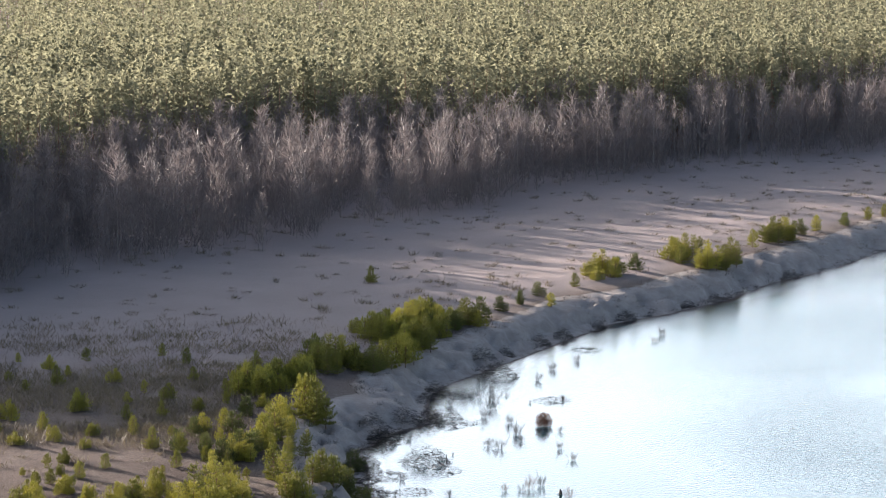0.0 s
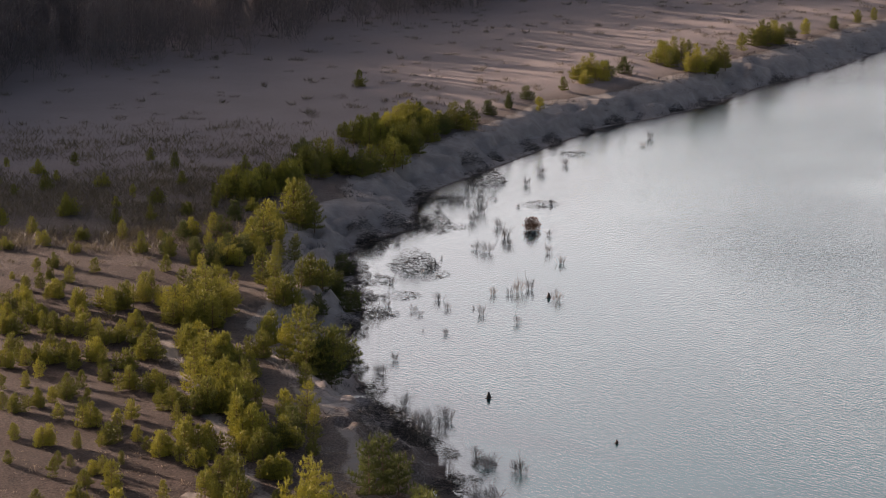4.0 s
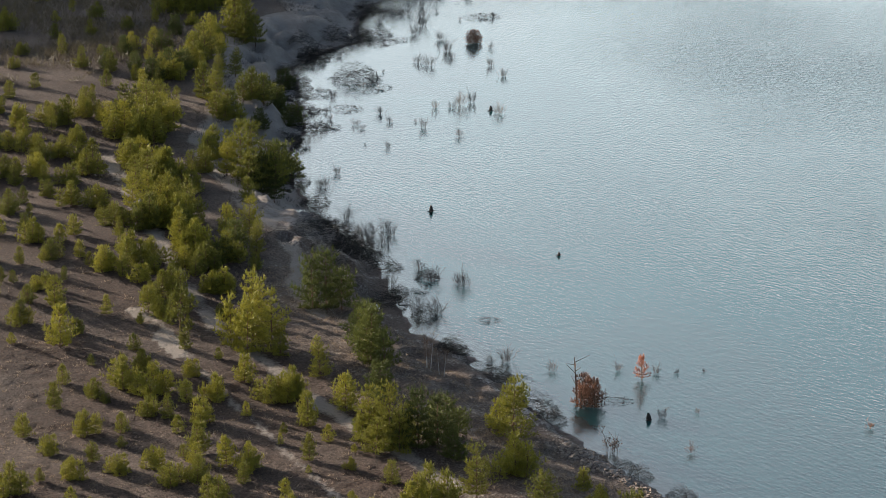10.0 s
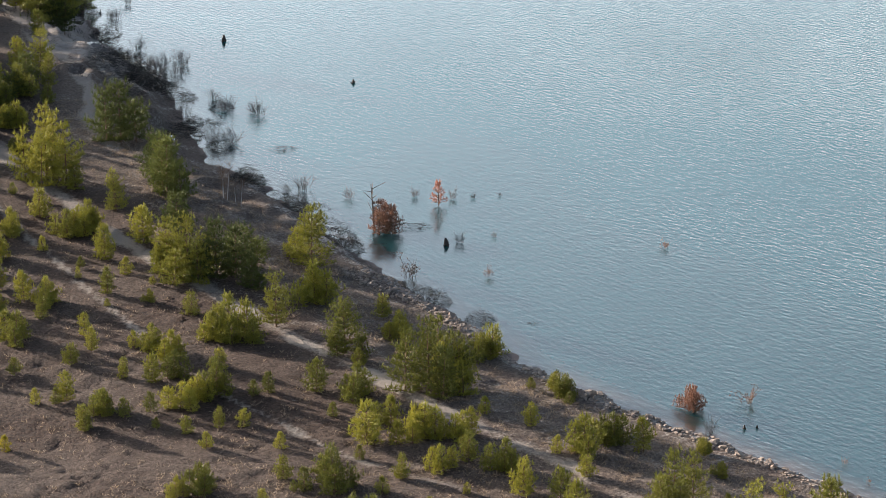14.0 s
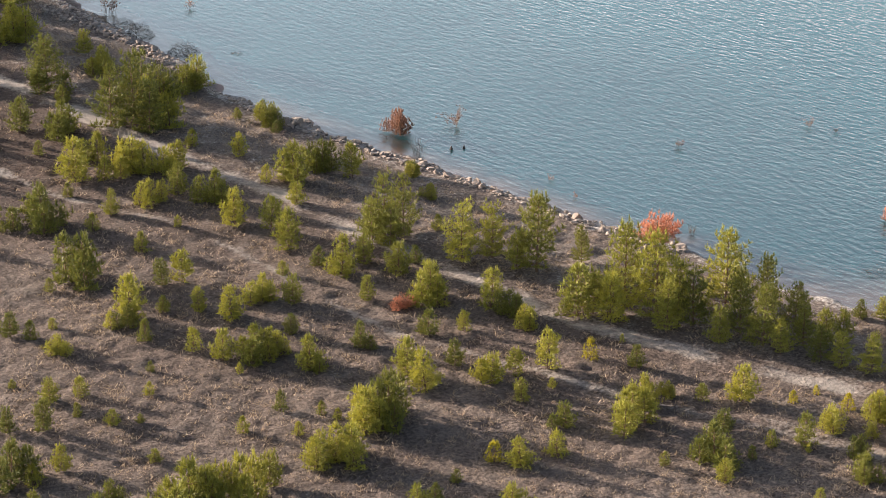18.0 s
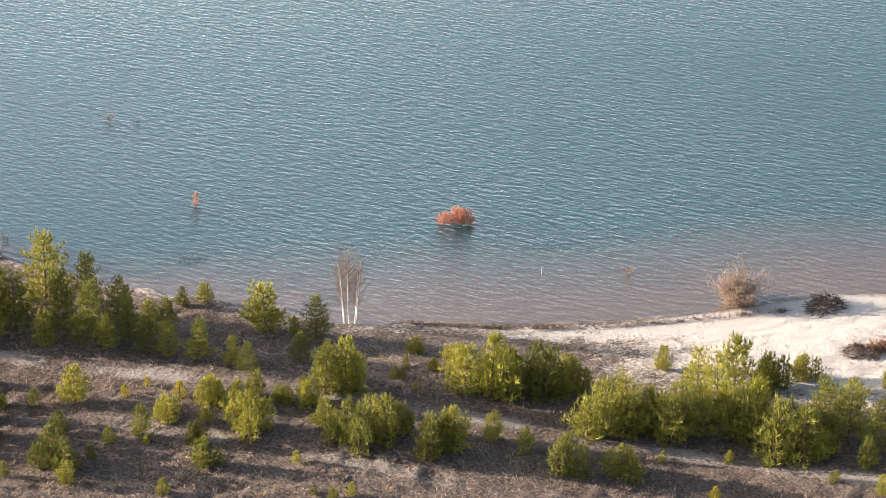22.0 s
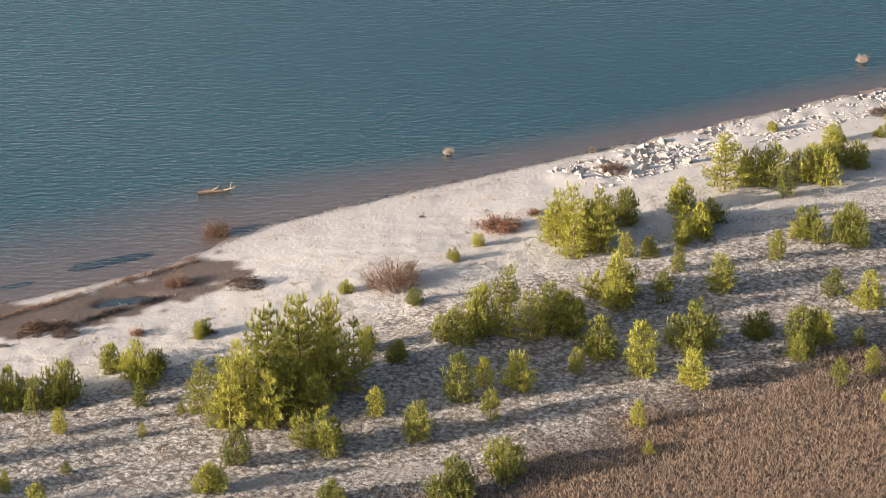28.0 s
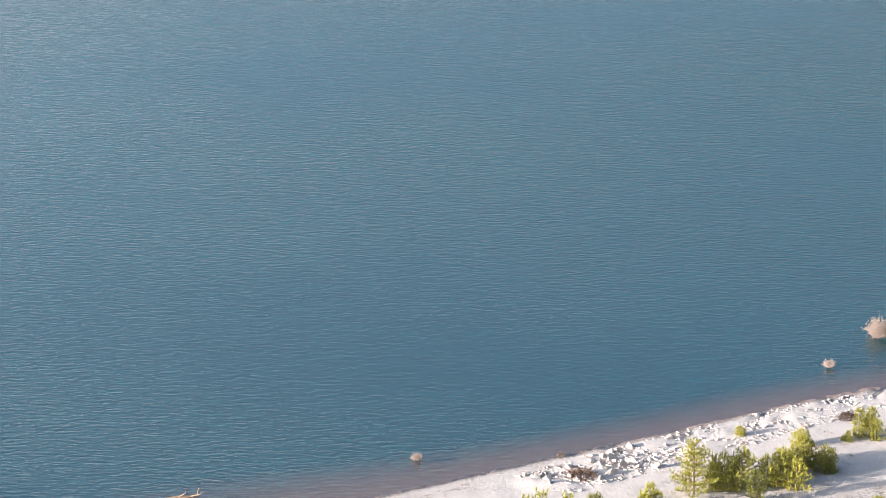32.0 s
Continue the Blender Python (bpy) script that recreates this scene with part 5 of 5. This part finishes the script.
stones_along(RUBBLE, 90, -2.2, 2.0, 0.10, 0.36, "pale broken marl block above the beach", "beach stones", 1)
stones_along(RUBBLE_TAIL, 30, -1.2, 1.2, 0.06, 0.18, "pale marl lump on the sand's edge", "beach stones", 1)
stones_along([(11.8, 167), (16.6, 160), (19.1, 154.5), (22.6, 147), (25.5, 142.7)], 55, 0.2, 2.4, 0.11, 0.24, "tan stone on the eroded lake bank", "bank stones", 1, BANK_STONES)
stones_along([(22.6, 147), (25.5, 142.7), (28.6, 139), (31.5, 135.2), (36.7, 128), (40.1, 124)], 110, 0.1, 2.1, 0.12, 0.28, "tan sunlit stone along the waterline", "bank stones", 1, BANK_STONES)


def rubble_along(line, count, near, far, low, high, label, seed, material=STONE):
    """The small stones between, in one mesh."""
    rng = np.random.RandomState(seed)
    q = np.array(line, float)
    run = np.concatenate([[0], np.cumsum(np.hypot(*np.diff(q, axis=0).T))])
    at, d = rng.uniform(0, run[-1], count), rng.uniform(near, far, count)
    k = np.clip(np.searchsorted(run, at) - 1, 0, len(q) - 2)
    way = (q[k + 1] - q[k]) / (run[k + 1] - run[k])[:, None]
    x = np.interp(at, run, q[:, 0]) + way[:, 1] * d
    y = np.interp(at, run, q[:, 1]) - way[:, 0] * d
    keep = inland(x, y) > 0.1
    x, y = x[keep], y[keep]
    z = height(x, y)
    v, f = [], []
    shapes = [([tuple(p.co) for p in me.vertices], [tuple(p.vertices) for p in me.polygons]) for me in STONES]
    for px, py, pz in zip(x, y, z):
        verts, faces = shapes[rng.randint(len(shapes))]
        c, n, s = math.cos(a := rng.uniform(0, 6.28)), math.sin(a), low + (high - low) * rng.rand() ** 1.8
        base = len(v)
        v += [(px + s * (p[0] * c - p[1] * n), py + s * (p[0] * n + p[1] * c), pz + s * (0.25 + 0.8 * p[2])) for p in verts]
        f += [tuple(base + i for i in face) for face in faces]
    tagged(new("rubble", mesh("rubble", v, f, material)), label, "rubble", kind="stuff")


rubble_along(RUBBLE + RUBBLE_TAIL[1:], 1900, -2.4, 2.2, 0.04, 0.14, "small pale marl crumbs on the beach's edge", 71)
rubble_along([(11.8, 167), (16.6, 160), (19.1, 154.5), (22.6, 147), (25.5, 142.7), (28.6, 139), (31.5, 135.2), (36.7, 128), (40.1, 124)], 1900, 0.1, 2.2, 0.05, 0.17,
             "crumbled tan stones on the lake bank", 72, BANK_STONE)


# ---- grass, heath and far woods ----
def scatter_blades(name, x, y, z, n, low, high, width, material, label, category, up=1.2, spread=0.1, seed=1):
    """Many tufts of n blades each, in one mesh."""
    rng = np.random.RandomState(seed)
    k = len(x)
    base = np.repeat(np.stack([x, y, z], -1), n, axis=0)
    base[:, :2] += rng.normal(0, spread, (k * n, 2))
    d = rng.normal(0, 1, (k * n, 3))
    d[:, 2] = np.abs(d[:, 2]) * 0.5 + up
    d /= np.linalg.norm(d, axis=1)[:, None]
    side = np.cross(d, rng.normal(0, 1, (k * n, 3)))
    side /= np.linalg.norm(side, axis=1)[:, None]
    big = np.repeat(rng.uniform(low, high, k), n) * rng.uniform(0.7, 1.2, k * n)
    w = (width * big)[:, None] * 0.5
    L = big[:, None]
    v = np.stack([base, base + d * L * 0.45 + side * w, base + d * L, base + d * L * 0.45 - side * w], 1).reshape(-1, 3)
    me = fast_mesh(name, v[:, 0], v[:, 1], v[:, 2], np.arange(len(v)).reshape(-1, 4), material)
    return tagged(new(name, me), label, category, kind="stuff")


rs = np.random.RandomState(4)
a, r = np.radians(rs.uniform(-9, 68, 190000)), np.sqrt(rs.uniform(88 ** 2, 200 ** 2, 190000))
tx, ty = np.sin(a) * r, np.cos(a) * r
ts = inland(tx, ty)
sandy = smooth(52, 70, tx) * smooth(36, 22, ts)
off_track = np.minimum(line_distance(tx, ty, TRACK) - 0.8, line_distance(tx, ty, PATH) - 0.3) > 0
keep = (ts > 3) & off_track & (rs.rand(len(tx)) > sandy * 0.93) & (rs.rand(len(tx)) < (0.30 + 0.5 * (waves(tx, ty, 7, 8) > -0.1)) * (1 - 0.8 * smooth(122, 140, ty - 0.4 * tx) * smooth(7, 15, ts)))
gx2, gy2 = tx[keep], ty[keep]
scatter_blades("heath_grass", gx2, gy2, height(gx2, gy2) - 0.02, 7, 0.12, 0.28, 0.13, GRASS, "tufts of short dry brown grass on the heath", "grass", 0.5, 0.10, 1)
keep = (ts > 7) & off_track & (rs.rand(len(tx)) < smooth(60, 76, tx) * smooth(40, 30, ts) * 0.55) & (waves(tx, ty, 4, 9) > -0.5)
gx2, gy2 = tx[keep], ty[keep]
scatter_blades("beach_grass", gx2, gy2, height(gx2, gy2) - 0.02, 7, 0.08, 0.18, 0.2, PALE_GRASS, "bleached tussocks on pale sandy ground", "grass", 0.4, 0.09, 2)

a, r = np.radians(rs.uniform(-6, 9, 60000)), np.sqrt(rs.uniform(205 ** 2, 450 ** 2, 60000))
sx, sy = np.sin(a) * r, np.cos(a) * r
ss = inland(sx, sy)
keep = (ss > 0.2) & (ss < 9) & (rs.rand(len(sx)) < 0.35 * smooth(2.4, 0.4, ss) + 0.08 + 0.2 * smooth(5.5, 7.5, ss)) & (lumps(sx, sy, 5, 41) > 0.38)
sx, sy = sx[keep], sy[keep]
scatter_blades("scarp_scrub", sx, sy, height(sx, sy), 16, 0.2, 0.7, 0.06, GREY_TWIG, "dark bare scrub and grass on the eroded slope", "scrub", 0.7, 0.3, 11)

a, r = np.radians(rs.uniform(-10, 12, 9000)), np.sqrt(rs.uniform(225 ** 2, 560 ** 2, 9000))
hx, hy = np.sin(a) * r, np.cos(a) * r
hs = inland(hx, hy)
keep = (hs > 12) & (rs.rand(len(hx)) < 0.12 + 0.3 * smooth(40, 14, hs) + 0.15 * (waves(hx, hy, 9, 13) > 0.5))
hx, hy = hx[keep], hy[keep]
scatter_blades("heath_shrubs", hx, hy, height(hx, hy), 26, 0.3, 0.8, 0.09, HEATH_SHRUB, "low dark shrubs dotted over the shaded heath", "shrubs", 0.8, 0.4, 3)

a, r = np.radians(rs.uniform(-10, -1, 5200)), np.sqrt(rs.uniform(262 ** 2, 350 ** 2, 5200))
hx, hy = np.sin(a) * r, np.cos(a) * r
hs = inland(hx, hy)
keep = (hs > 13) & (hs < 60) & (rs.rand(len(hx)) < smooth(350, 296, hy)) & (waves(hx, hy, 24, 15) > -0.6) & (hy > 268 + 4 * waves(hx, hy, 20, 16))
hx, hy = hx[keep], hy[keep]
scatter_blades("birch_scrub", hx, hy, height(hx, hy), 16, 0.4, 1.0, 0.07, HEATH_SHRUB, "low bare brown scrub on the shaded heath", "scrub", 0.9, 1.1, 7)

FOREST_EDGE = [(-420, 280), (-160, 322), (-93, 338), (-58.8, 370.6), (-25.5, 415.4), (-3.1, 448.9), (21.2, 488.3), (48.6, 519.4), (86.7, 552), (160, 640), (330, 840), (600, 1000)]


def template(seed, h, wide, bare, count, size, trunk, rise=0.35, slim=0.3):
    """Leaf tufts and trunk of one far tree, as corner points of triangles."""
    rng = np.random.RandomState(seed)
    v, wood = [], []
    for _ in range(count):
        f, a = rng.rand(), rng.uniform(0, 6.283)
        k = wide * (0.25 + 0.75 * rng.rand()) * (1 - f) ** 0.6 * min(1, 0.5 + f * 3)
        p = np.array([math.cos(a) * k, math.sin(a) * k, h * (bare + (1 - bare) * f)])
        d = rng.normal(0, 1, 3) + [math.cos(a) * 0.6, math.sin(a) * 0.6, rise]
        d /= np.linalg.norm(d)
        s = np.cross(d, rng.normal(0, 1, 3))
        s /= np.linalg.norm(s)
        L, w = size * rng.uniform(0.7, 1.3), size * slim
        v += [p + s * w, p + d * L, p - s * w]
    for i in range(4):
        a0, a1 = math.pi / 2 * i, math.pi / 2 * (i + 1)
        wood += [np.array([math.cos(a0) * trunk, math.sin(a0) * trunk, -0.5]), np.array([math.cos(a1) * trunk, math.sin(a1) * trunk, -0.5]), np.array([0, 0, h * 0.95])]
    return np.array(v), np.array(wood)


def wood_of(name, x, y, shapes, leaf, bark, label, part_name, low, high, seed):
    rng = np.random.RandomState(seed)
    z, pick, s, a = height(x, y), rng.randint(0, len(shapes), len(x)), rng.uniform(low, high, len(x)), rng.uniform(0, 6.283, len(x))
    for which, nm, material in ((0, name, leaf), (1, name + "_trunks", bark)):
        out = []
        for k, shape in enumerate(shapes):
            m = pick == k
            p = shape[which][None] * s[m][:, None, None]
            c, n = np.cos(a[m])[:, None], np.sin(a[m])[:, None]
            out.append(np.stack([p[..., 0] * c - p[..., 1] * n + x[m][:, None], p[..., 0] * n + p[..., 1] * c + y[m][:, None], p[..., 2] + z[m][:, None]], -1).reshape(-1, 3))
        v = np.concatenate(out)
        me = fast_mesh(nm, v[:, 0], v[:, 1], v[:, 2], np.arange(len(v)).reshape(-1, 3), material)
        tagged(new(nm, me), label, part_name, kind="stuff")


a = np.radians(np.concatenate([rs.uniform(-11, 13, 4400), rs.uniform(-11, 13, 2200), rs.uniform(-40, -9.5, 4200)]))
r = np.sqrt(np.concatenate([rs.uniform(360 ** 2, 1050 ** 2, 4400), rs.uniform(370 ** 2, 640 ** 2, 2200), rs.uniform(320 ** 2, 450 ** 2, 4200)]))
fx, fy = np.sin(a) * r, np.cos(a) * r
edge = np.array(FOREST_EDGE, float)
depth = line_distance(fx, fy, FOREST_EDGE) * np.where(fy > np.interp(fx, edge[:, 0], edge[:, 1]), 1, -1)
start = 4 + 49 * smooth(-72, -60, fx) - 30 * smooth(-40, 20, fx)
deep = (depth > start) & ((depth < 260) | (rs.rand(len(fx)) < 0.6))
ta, tr = np.radians(rs.uniform(-11, 14, 8200)), np.sqrt(rs.uniform(330 ** 2, 720 ** 2, 8200))
bx, by = np.sin(ta) * tr, np.cos(ta) * tr
bd = line_distance(bx, by, FOREST_EDGE) * np.where(by > np.interp(bx, edge[:, 0], edge[:, 1]), 1, -1)
thin = (bd > -3) & (bd < 12 + 60 * smooth(-85, -60, bx) - 20 * smooth(-40, 20, bx)) & (waves(bx, by, 40, 14) > -0.9)
pines = [template(1 + k, 16, 2.5, 0.18, 165, 0.72, 0.16) for k in range(4)]
hidden_pines = [template(21 + k, 16, 2.6, 0.2, 75, 1.9, 0.2) for k in range(3)]
seen = np.degrees(np.arctan2(fx, fy)) > -11
birches = [template(11 + k, 10, 2.1, 0.08, 190, 1.2, 0.06, 2.0, 0.045) for k in range(3)]
wood_of("far_pine_wood", fx[deep & seen], fy[deep & seen], pines, FOREST_GREEN, BARK, "tall sunlit pine wood beyond the heath", "forest", 1.14, 1.30, 5)
wood_of("side_pine_wood", fx[deep & ~seen], fy[deep & ~seen], hidden_pines, FOREST_GREEN, BARK, "pine wood that shades the heath", "forest", 1.2, 1.4, 8)
wood_of("far_birch_thicket", bx[thin], by[thin], birches, FOREST_BROWN, THICKET_BARK, "bare brown birch thicket along the wood's edge", "thicket", 0.5, 1.45, 6)

# ---- strand lines and the brown grass field ----
STRANDS = [[(89.2, 87.2), (92.0, 83.7), (95.1, 82.4), (97.7, 81.5), (99.9, 80.6), (102.5, 79.6), (104.1, 79.0)],
           [(93.4, 79.4), (94.6, 79.0), (96.7, 78.4), (97.9, 77.9), (99.3, 77.5)], [(84.7, 88.6), (85.7, 87.8), (87.5, 87.3), (89.2, 86.6)],
           [(106.2, 78.2), (112, 75.6), (121.9, 70.6), (133.8, 64.2)], [(81, 95), (84.5, 91), (88, 87.9)],
           [(53, 108.9), (57.5, 106.6), (62, 104.4), (66, 103.1), (71.3, 101.6)], [(72, 97), (76, 95.2), (80, 92.4), (84, 88.6), (87, 85.2)]]
for line, count, wide, material, label, k in zip(STRANDS, (620, 420, 420, 260, 300, 560, 420), (0.11, 0.12, 0.25, 0.35, 0.5, 0.10, 0.8), (BROWN_TWIG, DARK_TWIG, DARK_TWIG, BROWN_TWIG, BROWN_TWIG, HEAP_TWIG, HEAP_TWIG),
                                       ("brown strand line of washed-up twigs on wet sand", "dark wet strand line beside a puddle", "dark heap of washed-up weed on sand",
                                        "thin broken strand line of dry litter on sand", "scattered dry litter on pale sand", "dark strand line of twigs along the waterline", "sparse dark litter strewn over white sand"), range(7)):
    q = np.array(line)
    far = np.concatenate([[0], np.cumsum(np.hypot(*np.diff(q, axis=0).T))])
    at = rs.uniform(0, far[-1], count)
    at = at[lumps(at, at * 0, 1.1, 50 + k) > 0.3]
    lx, ly = np.interp(at, far, q[:, 0]) + rs.normal(0, wide, len(at)), np.interp(at, far, q[:, 1]) + rs.normal(0, wide, len(at))
    scatter_blades("strand_litter", lx, ly, height(lx, ly) + 0.03, 7, 0.08, 0.32, 0.06, material, label, "litter", 0.02, 0.06, 60 + k)

a, r = np.radians(rs.uniform(56, 70, 70000)), np.sqrt(rs.uniform(100 ** 2, 121 ** 2, 70000))
fx2, fy2 = np.sin(a) * r, np.cos(a) * r
fs = inland(fx2, fy2) + 1.6 * waves(fx2, fy2, 6, 44)
keep = rs.rand(len(fs)) < smooth(29.5, 32.5, fs)
fx2, fy2 = fx2[keep], fy2[keep]
scatter_blades("field_grass", fx2, fy2, height(fx2, fy2) - 0.02, 3, 0.14, 0.30, 0.085, FIELD_GRASS, "dense brown dry grass field behind the pines", "grass", 1.1, 0.06, 45)

# ---- drowned weed in the shallows ----
for x, y, sx, sy, turn in ((102.0, 82.6, 2.2, 0.45, -32), (97.2, 84.9, 1.0, 0.25, -32)):
    rng = random.Random(int(x * 10))
    bm = bmesh.new()
    bmesh.ops.create_icosphere(bm, subdivisions=3, radius=1)
    for v in bm.verts:
        v.co = Vector((v.co.x * sx, v.co.y * sy, v.co.z * 0.06)) * (1 + 0.5 * noise.noise(v.co * 2.3 + Vector((x, y, 0))) + 0.35 * noise.noise(v.co * 7.0 + Vector((y, x, 0))))
    me = bpy.data.meshes.new("weed_bed")
    bm.to_mesh(me)
    bm.free()
    me.materials.append(WEED)
    tagged(new("weed_bed", me), "dark patch of drowned weed under shallow water", "water weed", "weed beds").matrix_basis = pose(x, y, -0.10, 0, 0, turn)
